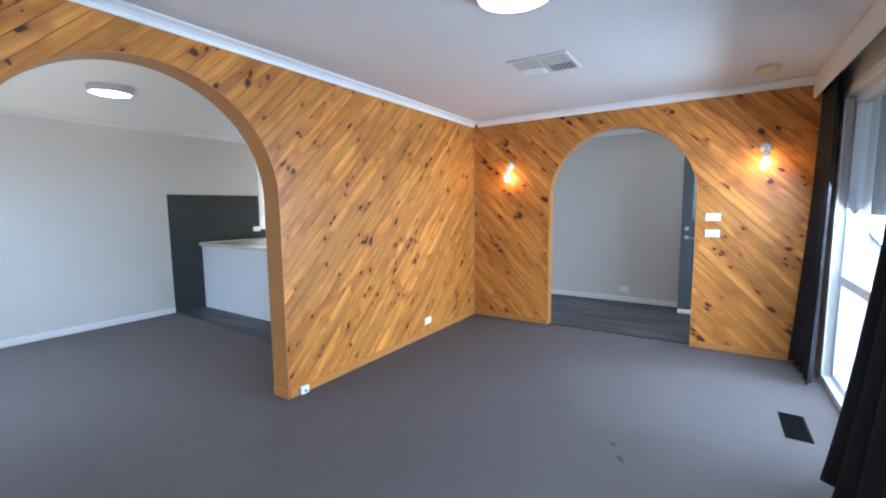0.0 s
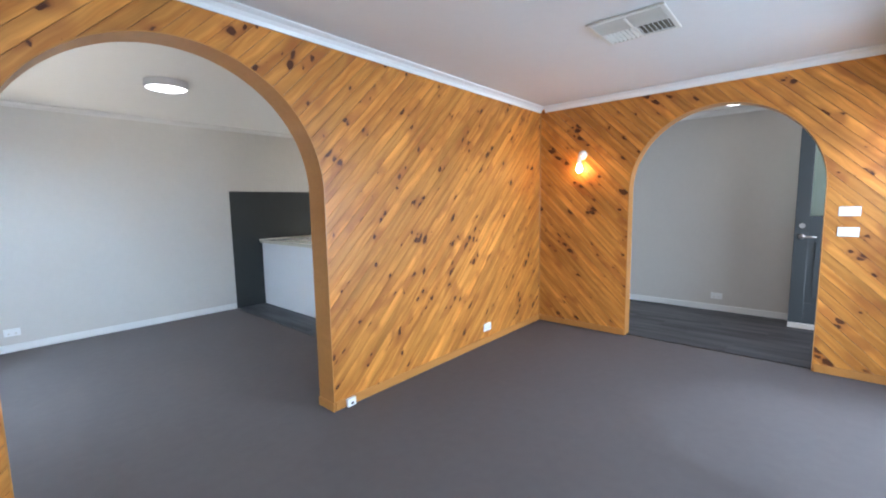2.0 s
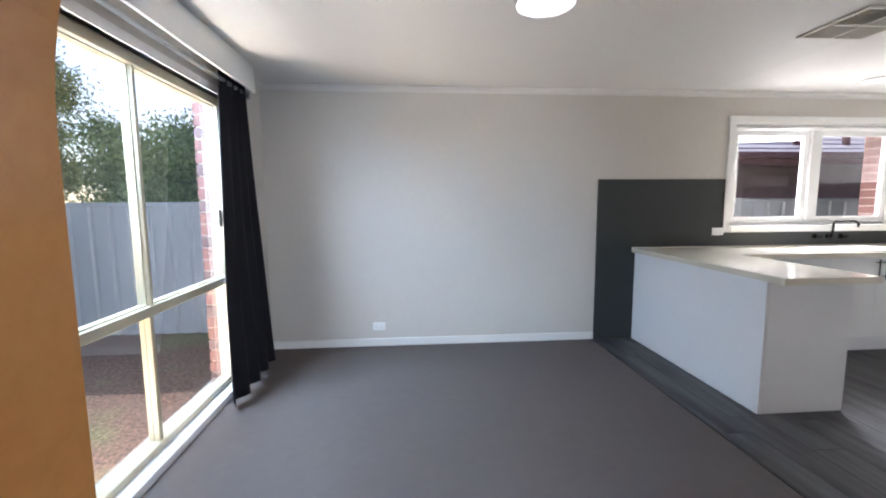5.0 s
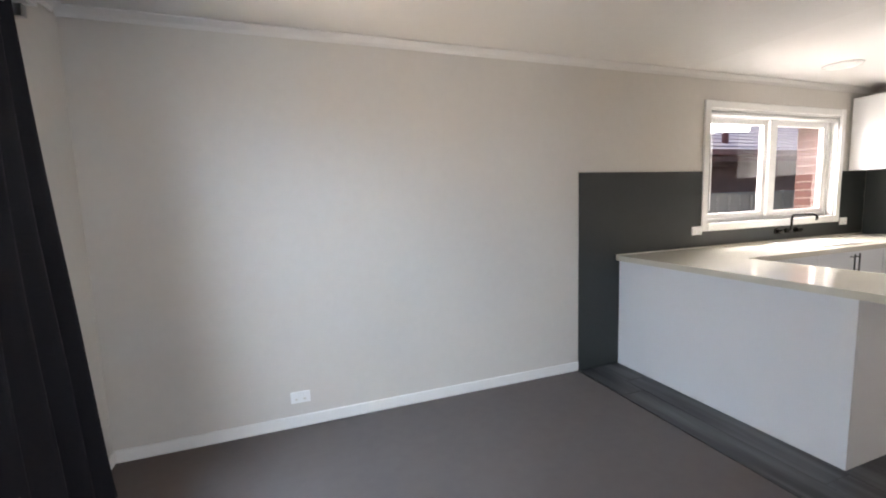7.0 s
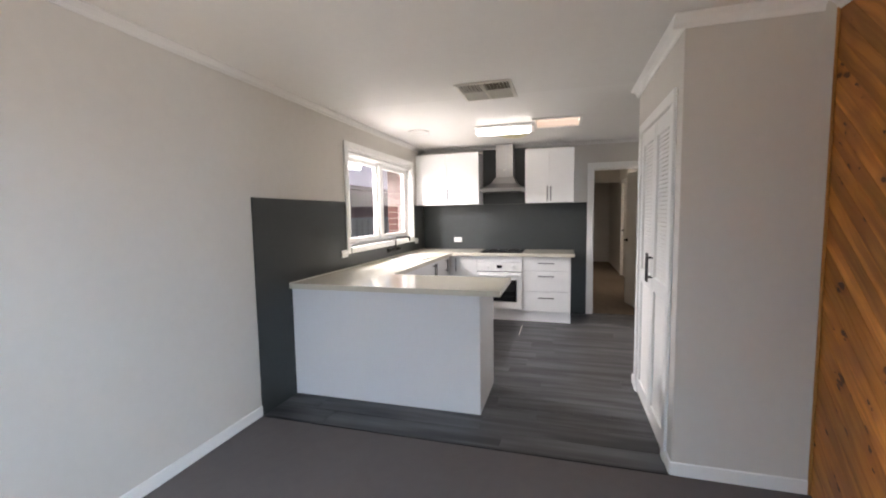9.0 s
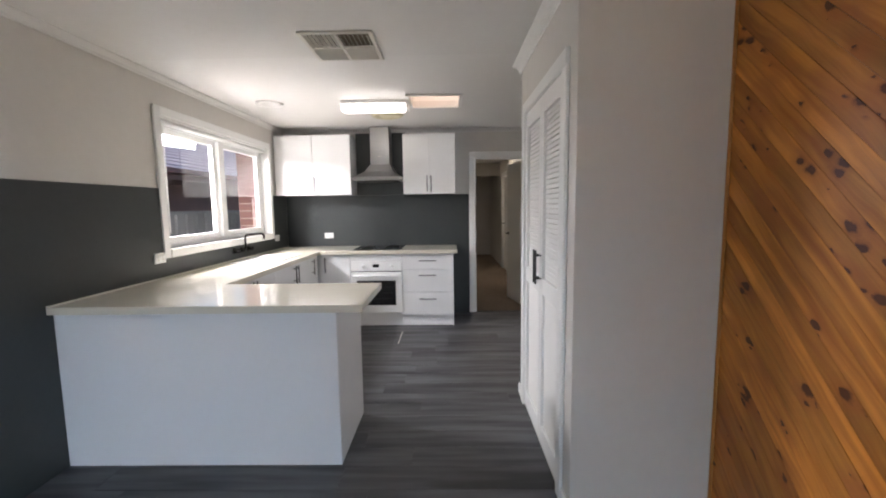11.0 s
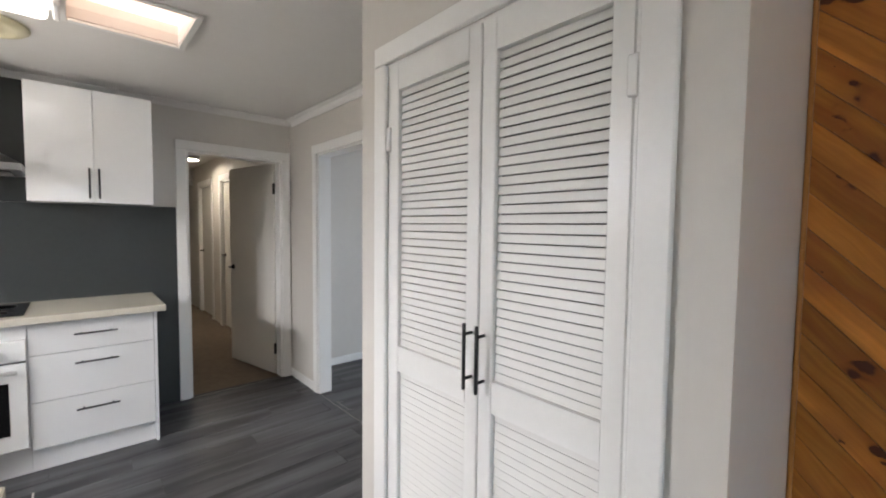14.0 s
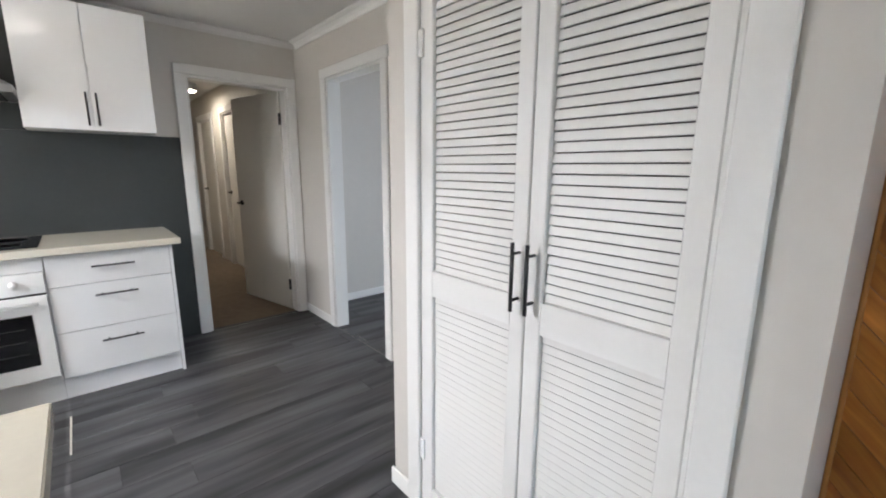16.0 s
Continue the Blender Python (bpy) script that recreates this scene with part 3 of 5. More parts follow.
F_LIV = plane_frame((1, 0, 0), (0, 0, 1), (0, -1, 0), (0, PINE_S + 0.012, 0))
F_DIN = plane_frame((-1, 0, 0), (0, 0, 1), (0, 1, 0), (0, PINE_N - 0.012, 0))
F_EAST = plane_frame((0, -1, 0), (0, 0, 1), (-1, 0, 0), (PINE_E + 0.012, 0, 0))

core = slab(arch_outline(WEST, PINE_E + 0.012, *ARCH1[:2], ARCH1[2], H), KIT_S - PINE_S - 0.016)
core.transform(plane_frame((1, 0, 0), (0, 0, 1), (0, -1, 0), (0, KIT_S, 0)))
wall_pine = solid("wall_pine", core, PLASTER, "partition lined with diagonal knotty pine boards and an arch", "wall")
lin = slab(arch_outline(WEST, PINE_E + 0.012, *ARCH1[:2], ARCH1[2], H), 0.003)
lin.transform(plane_frame((1, 0, 0), (0, 0, 1), (0, -1, 0), (0, PINE_S + 0.0155, 0)))
part("backing", lin, GROOVE, wall_pine)
din_pts = arch_outline(-PAN_W, -WEST, -ARCH1[1], -ARCH1[0], ARCH1[2], H)
lin = slab(din_pts, 0.015)
lin.transform(plane_frame((-1, 0, 0), (0, 0, 1), (0, 1, 0), (0, KIT_S + 0.001, 0)))
part("backing", lin, GROOVE, wall_pine)
arch_lining("arch_lining", F_LIV, *ARCH1[:2], ARCH1[2], PINE_N - PINE_S - 0.006, 0.018, wall_pine)

ecore = slab(arch_outline(-2.625, -SOUTH, -ARCH2[1], -ARCH2[0], ARCH2[2], H), 0.104)
ecore.transform(plane_frame((0, -1, 0), (0, 0, 1), (-1, 0, 0), (4.04, 0, 0)))
wall_pine_e = solid("wall_pine_east", ecore, PLASTER, "wall lined with diagonal knotty pine boards and an arch", "wall")
lin = slab(arch_outline(-PINE_S, -SOUTH, -ARCH2[1], -ARCH2[0], ARCH2[2], H), 0.003)
lin.transform(plane_frame((0, -1, 0), (0, 0, 1), (-1, 0, 0), (PINE_E + 0.0155, 0, 0)))
part("backing", lin, GROOVE, wall_pine_e)
arch_lining("arch_lining", F_EAST, -ARCH2[1], -ARCH2[0], ARCH2[2], 0.112, 0.016, wall_pine_e)

# pine skirting and corner bead
PSK = 0.062
solid("skirting_pine", boxes((WEST, ARCH1[0] - 0.004, PINE_S - 0.014, PINE_S - 0.001, 0.0, PSK), (ARCH1[1] + 0.004, PINE_E - 0.014, PINE_S - 0.014, PINE_S - 0.001, 0.0, PSK), bevel=0.004), PINE_PLAIN, "varnished pine skirting board", "skirting")
solid("skirting_pine_return", boxes((ARCH1[1] - 0.018, ARCH1[1] - 0.0065, PINE_S - 0.018, PINE_N + 0.004, 0.0, PSK), (ARCH1[0] + 0.0065, ARCH1[0] + 0.018, PINE_S - 0.018, PINE_N + 0.004, 0.0, PSK), bevel=0.004), PINE_PLAIN, "pine skirting round the arch's foot", "skirting")
solid("skirting_pine_east", boxes((PINE_E - 0.014, PINE_E - 0.001, ARCH2[1] + 0.004, PINE_S - 0.001, 0.0, PSK), (PINE_E - 0.014, PINE_E - 0.001, SOUTH, ARCH2[0] - 0.004, 0.0, PSK), bevel=0.004), PINE_PLAIN, "varnished pine skirting board", "skirting")
solid("corner_bead", boxes((PINE_E - 0.012, PINE_E - 0.001, PINE_S - 0.012, PINE_S - 0.001, PSK, H - 0.05), bevel=0.003), PINE_PLAIN, "slim pine bead in the corner", "trim")
solid("corner_bead_dining", boxes((PAN_W - 0.013, PAN_W - 0.001, PINE_N + 0.001, PINE_N + 0.013, 0.0, H - 0.05), bevel=0.003), PINE_PLAIN, "slim pine bead beside the pantry wall", "trim")


def cornice(name, p0, p1, inward, size=0.058, mat=None):
    """A small coved cornice between wall and ceiling from p0 to p1."""
    p0, p1, i = Vector((*p0, 0)), Vector((*p1, 0)), Vector((*inward, 0))
    prof = [(0, 0), (0, -size), (0.008, -size), (0.014, -size * 0.62), (0.030, -size * 0.34), (size * 0.72, -0.016), (size, -0.008), (size, 0)]
    bm = bmesh.new()
    rings = [[bm.verts.new(p + i * (a + 0.0005) + Vector((0, 0, H - 0.0015 + b))) for a, b in prof] for p in (p0, p1)]
    k = len(prof)
    for j in range(k):
        bm.faces.new((rings[0][j], rings[0][(j + 1) % k], rings[1][(j + 1) % k], rings[1][j]))
    bm.faces.new(rings[0])
    bm.faces.new(rings[1][::-1])
    bmesh.ops.recalc_face_normals(bm, faces=bm.faces[:])
    return solid(name, bm, mat or TRIM, "white painted plaster cornice", "cornice")


cornice("cornice_living_north", (WEST, PINE_S), (PINE_E, PINE_S), (0, -1))
cornice("cornice_living_east", (PINE_E, SOUTH), (PINE_E, PINE_S - 0.058), (-1, 0))
cornice("cornice_dining_north", (WEST, NORTH), (EAST, NORTH), (0, -1), size=0.046, mat=CEIL)
cornice("cornice_dining_west", (WEST, PINE_N), (WEST, NORTH - 0.058), (1, 0), size=0.046, mat=CEIL)
cornice("cornice_dining_south", (WEST + 0.058, PINE_N), (PAN_W, PINE_N), (0, 1))
cornice("cornice_pantry_west", (PAN_W, PINE_N + 0.058), (PAN_W, PAN_N + 0.058), (-1, 0))
cornice("cornice_pantry_north", (PAN_W, PAN_N), (PAN_E + 0.058, PAN_N), (0, 1))
cornice("cornice_pantry_east", (PAN_E, KIT_S + 0.058), (PAN_E, PAN_N), (1, 0))
cornice("cornice_kitchen_south", (PAN_E + 0.058, KIT_S), (EAST - 0.058, KIT_S), (0, 1))
cornice("cornice_kitchen_east", (EAST, KIT_S), (EAST, NORTH - 0.058), (-1, 0), size=0.046, mat=CEIL)
cornice("cornice_entry", (EAST, SOUTH), (EAST, 2.625), (-1, 0))


def baseboard(name, x0, x1, y0, y1):
    solid(name, boxes((x0, x1, y0, y1, 0.0, 0.075), bevel=0.004), TRIM, "white painted baseboard", "baseboard")


baseboard("baseboard_north", WEST + 0.014, 1.932, NORTH - 0.014, NORTH - 0.001)
baseboard("baseboard_west", WEST + 0.001, WEST + 0.014, 5.31, NORTH - 0.001)
baseboard("baseboard_pantry_west", PAN_W - 0.014, PAN_W - 0.001, PINE_N + 0.014, PAN_N + 0.013)
baseboard("baseboard_pantry_north", PAN_W - 0.001, 2.038, PAN_N + 0.001, PAN_N + 0.014)
baseboard("baseboard_pantry_north_east", 3.074, PAN_E + 0.014, PAN_N + 0.001, PAN_N + 0.014)
baseboard("baseboard_kitchen_south", 5.054, EAST - 0.001, KIT_S + 0.001, KIT_S + 0.014)
baseboard("baseboard_entry_east", EAST - 0.014, EAST - 0.001, SOUTH, 2.60)
baseboard("baseboard_hall", 5.68, 12.0, 3.766, 3.779)


def architrave(name, axis, b0, b1, top, plane, out, w=0.072, d=0.018, ears=0.0):
    """Three-sided door trim in a wall along 'x' or 'y', on the side 'out'."""
    c0, c1 = sorted((plane + out * 0.001, plane + out * (0.001 + d)))

    def spec(p0, p1, z0, z1):
        return (p0, p1, c0, c1, z0, z1) if axis == "x" else (c0, c1, p0, p1, z0, z1)
    t = thing(name, (b0, plane, 0) if axis == "x" else (plane, b0, 0), "white painted timber door trim", "door trim", kind="structure")
    part("side_trim", boxes(spec(b0 - w, b0, 0.0, top), bevel=0.004), TRIM, t)
    part("side_trim", boxes(spec(b1, b1 + w, 0.0, top), bevel=0.004), TRIM, t)
    part("head_trim", boxes(spec(b0 - w - ears, b1 + w + ears, top, top + w), bevel=0.004), TRIM, t)
    return t


def jamb(name, axis, b0, b1, top, c0, c1, t=0.018):
    def spec(p0, p1, z0, z1):
        return (p0, p1, c0, c1, z0, z1) if axis == "x" else (c0, c1, p0, p1, z0, z1)
    return solid(name, boxes(spec(b0, b0 + t, 0.0, top - t), spec(b1 - t, b1, 0.0, top - t), spec(b0, b1, top - t, top)), TRIM, "white painted door jamb lining", "door jamb")


architrave("architrave_hall", "y", HALLD[0], HALLD[1], HALLD[3], EAST, -1)
jamb("jamb_hall", "y", HALLD[0], HALLD[1], HALLD[3], EAST - 0.002, EAST + 0.112)
architrave("architrave_entry", "x", ENTD[0], ENTD[1], ENTD[3], KIT_S, 1, ears=0.01)
jamb("jamb_entry", "x", ENTD[0], ENTD[1], ENTD[3], 2.622, KIT_S + 0.002)
architrave("architrave_pantry", "x", PD[0], PD[1], PD[3], PAN_N, 1)
jamb("jamb_pantry", "x", PD[0], PD[1], PD[3], PAN_N - 0.088, PAN_N + 0.002, t=0.012)
for i, (a, b, _, h) in enumerate(HR):
    architrave("architrave_hall_room_%d" % (i + 1), "x", a, b, h, 2.70, 1)
    jamb("jamb_hall_room_%d" % (i + 1), "x", a, b, h, 2.598, 2.702)

# ---------------------------------------------------------------- doors


def lever(parent, at, along, out, mat=CHROME, label="satin chrome lever handle"):
    """A lever handle: rose, spindle and bar."""
    a, o, p = Vector(along), Vector(out), Vector(at)
    bm = bmesh.new()
    cyl(bm, p, p + o * 0.008, 0.025, n=20)
    cyl(bm, p + o * 0.006, p + o * 0.05, 0.009)
    tube(bm, [p + o * 0.046, p + o * 0.05 + a * 0.02, p + o * 0.05 + a * 0.115], 0.008)
    return part("door_handle", bm, mat, parent, label, smooth=True)


# hallway door, open into the hall
hd = thing("door_hall", (5.67, 2.812, 0), "off-white flush hallway door standing open", "door", kind="structure")
hd.rotation_euler = (0, 0, radians(12.5))
leaf = part("door_leaf", boxes((0.0, 0.80, 0.0, 0.035, 0.008, 1.985), bevel=0.002), DOORWHITE, hd)
leaf.matrix_parent_inverse = Matrix.Identity(4)
h = lever(hd, (0.735, 0.036, 0.98), (-1, 0, 0), (0, 1, 0), BRONZE, "dark lever handle")
h.matrix_parent_inverse = Matrix.Identity(4)
for z in (0.25, 1.75):
    k = part("hinge", boxes((-0.016, 0.004, 0.028, 0.046, z - 0.05, z + 0.05), bevel=0.003), BLACK, hd)
    k.matrix_parent_inverse = Matrix.Identity(4)

for i, ((a, b, _, ht), ang) in enumerate(zip(HR, (0, 0))):
    d = thing("door_hall_room_%d" % (i + 1), (a + 0.02, 2.64, 0), "off-white flush bedroom door, closed, with a lever handle", "door", kind="structure")
    d.rotation_euler = (0, 0, radians(-ang))
    for nm, bmx, mt in (("door_leaf", boxes((0.0, b - a - 0.045, 0.0, 0.035, 0.008, 1.99), bevel=0.002), DOORWHITE), ):
        part(nm, bmx, mt, d).matrix_parent_inverse = Matrix.Identity(4)
    lever(d, (b - a - 0.11, 0.036, 1.0), (-1, 0, 0), (0, 1, 0), BRONZE, "dark lever handle").matrix_parent_inverse = Matrix.Identity(4)

# front door, swung open along the entry's wall
fd = thing("door_front", (5.27, -0.40, 0), "slate grey front door with glazed top, standing open", "door", kind="structure")
X0, X1 = 5.25, 5.29
Y0, Y1 = -0.40, 0.435
part("stile", boxes((X0, X1, Y1 - 0.115, Y1, 0.055, 2.03), bevel=0.003), DOORTEAL, fd)
part("stile", boxes((X0, X1, Y0, Y0 + 0.115, 0.055, 2.03), bevel=0.003), DOORTEAL, fd)
for z0, z1 in ((0.055, 0.27), (0.96, 1.16), (1.90, 2.03)):
    part("rail", boxes((X0, X1, Y0 + 0.115, Y1 - 0.115, z0, z1)), DOORTEAL, fd)
part("glass_pane", boxes((X0 + 0.016, X1 - 0.016, Y0 + 0.115, Y1 - 0.115, 1.16, 1.90)), FROSTED, fd, "pale green frosted glass")
part("panel", boxes((X0 + 0.010, X1 - 0.010, Y0 + 0.115, Y1 - 0.115, 0.27, 0.96)), DOORTEAL, fd)
part("panel_raise", boxes((X0 + 0.003, X1 - 0.003, Y0 + 0.17, Y1 - 0.17, 0.33, 0.90), bevel=0.004), DOORTEAL, fd)
part("weather_bar", boxes((X0 - 0.014, X1, Y0, Y1, 0.002, 0.052), bevel=0.003), PLASTIC, fd, "white weather seal")
lever(fd, (X0 - 0.001, Y1 - 0.06, 0.95), (0, -1, 0), (-1, 0, 0))
bm = bmesh.new()
cyl(bm, (X0 - 0.001, Y1 - 0.06, 1.06), (X0 - 0.02, Y1 - 0.06, 1.06), 0.025, n=20)
part("deadlock", bm, CHROME, fd, "round chrome lock")


# louvred pantry doors
def louvre_door(x0, x1, hinge_at_max, group):
    y0, y1 = PAN_N - 0.028, PAN_N + 0.006
    st = 0.050
    d = thing("louvre_door", (x0, y0, 0.02), "white painted louvred pantry door, closed", "cupboard door", group)
    part("stile", boxes((x0, x0 + st, y0, y1, 0.02, 1.975), bevel=0.003), TRIM, d)
    part("stile", boxes((x1 - st, x1, y0, y1, 0.02, 1.975), bevel=0.003), TRIM, d)
    for z0, z1 in ((0.02, 0.125), (0.895, 0.985), (1.885, 1.975)):
        part("rail", boxes((x0 + st, x1 - st, y0 + 0.001, y1 - 0.001, z0, z1)), TRIM, d)
    # tilted slats on one shared mesh
    bm = bmesh.new()
    box(bm, -(x1 - x0) / 2 + st - 0.004, (x1 - x0) / 2 - st + 0.004, -0.0024, 0.0024, -0.0113, 0.0113, bevel=0.0011)
    bmesh.ops.rotate(bm, verts=bm.verts, cent=(0, 0, 0), matrix=Matrix.Rotation(radians(10), 3, "X"))
    me = finish("slat", bm, LOUVRE)
    for z0, z1 in ((0.125, 0.895), (0.985, 1.885)):
        count = round((z1 - z0) / 0.0257)
        for i in range(count):
            s = new("slat", me)
            s.parent = d
            s.matrix_parent_inverse = Matrix.Translation(-d.location)
            s.location = ((x0 + x1) / 2, (y0 + y1) / 2, z0 + (i + 0.5) * (z1 - z0) / count)
    bar_handle((x1 - 0.022) if not hinge_at_max else (x0 + 0.022), y1, 1.045, "z", (0, 1, 0), 0.19, d)
    hx = x1 if hinge_at_max else x0
    for z in (0.28, 1.72):
        part("hinge", boxes((hx - 0.012, hx + 0.012, y1, y1 + 0.010, z - 0.042, z + 0.042), bevel=0.003), TRIM, d)
    return d


def bar_handle(x, y, z, axis, out, length, parent, r=0.0055, stand=0.032):
    """A black bar on two posts, centred at x, y, z on a face that looks along out."""
    o = Vector(out)
    a = {"x": Vector((1, 0, 0)), "y": Vector((0, 1, 0)), "z": Vector((0, 0, 1))}[axis]
    c = Vector((x, y, z))
    bm = bmesh.new()
    cyl(bm, c + o * stand - a * length / 2, c + o * stand + a * length / 2, r, n=12)
    for s in (-1, 1):
        cyl(bm, c + a * s * length * 0.34, c + a * s * length * 0.34 + o * stand, r * 0.85, n=10)
    return part("handle", bm, BLACK, parent, "matt black bar handle", smooth=True)


louvre_door(2.124, 2.541, False, "pantry doors")
louvre_door(2.546, 2.986, True, "pantry doors")
# dark sheet added behind the slats so that their gaps show as shade
solid("pantry_dark_sheet", boxes((2.03, 3.10, PAN_N - 0.50, PAN_N - 0.48, 0.0, H)), DARKVOID, "dark sheet standing in for the shade inside the pantry", "wall")

# ---------------------------------------------------------------- windows


def pane(name, spec, parent, mat=GLASS):
    ob = part(name, boxes(spec), mat, parent, "clear glass")
    ob.visible_shadow = False
    return ob


# kitchen window, white, two sashes
kw = thing("window_1", (WIN[0], NORTH, WIN[2]), "white framed two-pane kitchen window with rolled blind", "window", kind="structure")
x0, x1, z0, z1 = WIN
a = 0.065
part("architrave", boxes((x0 - a, x0, NORTH - 0.022, NORTH - 0.001, z0 - a, z1 + a), bevel=0.004), TRIM, kw)
part("architrave", boxes((x1, x1 + a, NORTH - 0.022, NORTH - 0.001, z0 - a, z1 + a), bevel=0.004), TRIM, kw)
part("architrave", boxes((x0, x1, NORTH - 0.021, NORTH - 0.001, z1, z1 + a), bevel=0.004), TRIM, kw)
part("window_sill", boxes((x0, x1, NORTH - 0.030, NORTH + 0.10, z0 - a, z0), bevel=0.005), TRIM, kw)
part("reveal", boxes((x0, x0 + 0.014, NORTH, NORTH + 0.10, z0, z1), (x1 - 0.014, x1, NORTH, NORTH + 0.10, z0, z1), (x0 + 0.014, x1 - 0.014, NORTH, NORTH + 0.10, z1 - 0.014, z1)), TRIM, kw)
FY0, FY1 = NORTH + 0.06, NORTH + 0.12
part("window_frame", boxes((x0 + 0.014, x0 + 0.055, FY0, FY1, z0, z1 - 0.014), (x1 - 0.055, x1 - 0.014, FY0, FY1, z0, z1 - 0.014), (x0 + 0.055, x1 - 0.055, FY0, FY1, z1 - 0.06, z1 - 0.014), (x0 + 0.055, x1 - 0.055, FY0, FY1, z0, z0 + 0.035), (4.12, 4.21, FY0 - 0.02, FY1, z0 + 0.035, z1 - 0.06), bevel=0.003), TRIM, kw)
for s0, s1 in ((x0 + 0.057, 4.118), (4.212, x1 - 0.057)):
    sash = part("sash", boxes((s0, s0 + 0.048, FY0 + 0.01, FY1 - 0.008, z0 + 0.037, z1 - 0.062), (s1 - 0.048, s1, FY0 + 0.01, FY1 - 0.008, z0 + 0.037, z1 - 0.062), (s0 + 0.048, s1 - 0.048, FY0 + 0.01, FY1 - 0.008, z0 + 0.037, z0 + 0.080), (s0 + 0.048, s1 - 0.048, FY0 + 0.01, FY1 - 0.008, z1 - 0.105, z1 - 0.062)), TRIM, kw)
    p = pane("pane", (s0 + 0.046, s1 - 0.046, FY0 + 0.030, FY0 + 0.034, z0 + 0.078, z1 - 0.103), sash)
    p.matrix_parent_inverse = Matrix.Identity(4)
bm = bmesh.new()
cyl(bm, (x0 + 0.03, NORTH + 0.025, z1 - 0.036), (x1 - 0.02, NORTH + 0.025, z1 - 0.036), 0.021, n=20)
part("blind_roll", bm, TRIM, kw, "rolled white blind", smooth=True)
bm = bmesh.new()
tube(bm, [(x0 + 0.05, NORTH + 0.012, z1 - 0.05), (x0 + 0.055, NORTH + 0.012, z0 + 0.12), (x0 + 0.062, NORTH + 0.012, z0 + 0.11), (x0 + 0.066, NORTH + 0.012, z1 - 0.05)], 0.0022, n=6)
part("blind_cord", bm, PLASTIC, kw)

# dining window wall, cream aluminium with a low transom
sw = thing("window_2", (WEST - 0.1, SLIDE[0], 0), "cream aluminium floor-to-head window with sliding panes", "window", kind="structure")
y0, y1, zt = SLIDE[0], SLIDE[1], SLIDE[3]
SX = WEST - 0.085
part("window_sill", boxes((WEST - 0.17, WEST + 0.035, y0, y1, -0.01, 0.045), bevel=0.004), WHITEALU, sw, "pale sill track")
part("window_frame", boxes((SX - 0.045, SX + 0.045, y0, y0 + 0.05, 0.045, zt), (SX - 0.045, SX + 0.045, y1 - 0.05, y1, 0.045, zt), (SX - 0.045, SX + 0.045, y0 + 0.05, y1 - 0.05, zt - 0.055, zt), (SX - 0.045, SX + 0.045, y0 + 0.05, y1 - 0.05, 0.045, 0.085), (SX - 0.045, SX + 0.045, y0 + 0.05, y1 - 0.05, 0.768, 0.820), bevel=0.003), ALU, sw)
part("mullion", boxes((SX - 0.03, SX + 0.04, 4.373, 4.397, 0.820, zt - 0.055), bevel=0.003), ALU, sw)
part("mullion", boxes((SX - 0.03, SX + 0.03, 4.370, 4.400, 0.085, 0.768), bevel=0.003), ALU, sw)
for s0, s1 in ((y0 + 0.05, 4.373), (4.397, y1 - 0.05)):
    part("sash", boxes((SX - 0.02, SX + 0.02, s0, s0 + 0.008, 0.820, zt - 0.055), (SX - 0.02, SX + 0.02, s1 - 0.008, s1, 0.820, zt - 0.055), (SX - 0.02, SX + 0.02, s0 + 0.008, s1 - 0.008, 0.820, 0.828), (SX - 0.02, SX + 0.02, s0 + 0.008, s1 - 0.008, zt - 0.063, zt - 0.055)), ALU, sw)
    pane("pane", (SX - 0.003, SX + 0.001, s0 + 0.006, s1 - 0.006, 0.826, zt - 0.061), sw)
for s0, s1 in ((y0 + 0.05, 4.370), (4.400, y1 - 0.05)):
    pane("pane", (SX - 0.003, SX + 0.001, s0, s1, 0.085, 0.768), sw)
part("latch", boxes((SX + 0.021, SX + 0.035, y1 - 0.075, y1 - 0.053, 1.18, 1.30), bevel=0.004), BLACK, sw, "black window latch")
part("reveal", boxes((WEST - 0.04, WEST + 0.012, y1, y1 + 0.05, 0.0, zt + 0.05), (WEST - 0.04, WEST + 0.012, y0 - 0.05, y0, 0.0, zt + 0.05), (WEST - 0.04, WEST + 0.012, y0, y1, zt, zt + 0.05)), TRIM, sw)


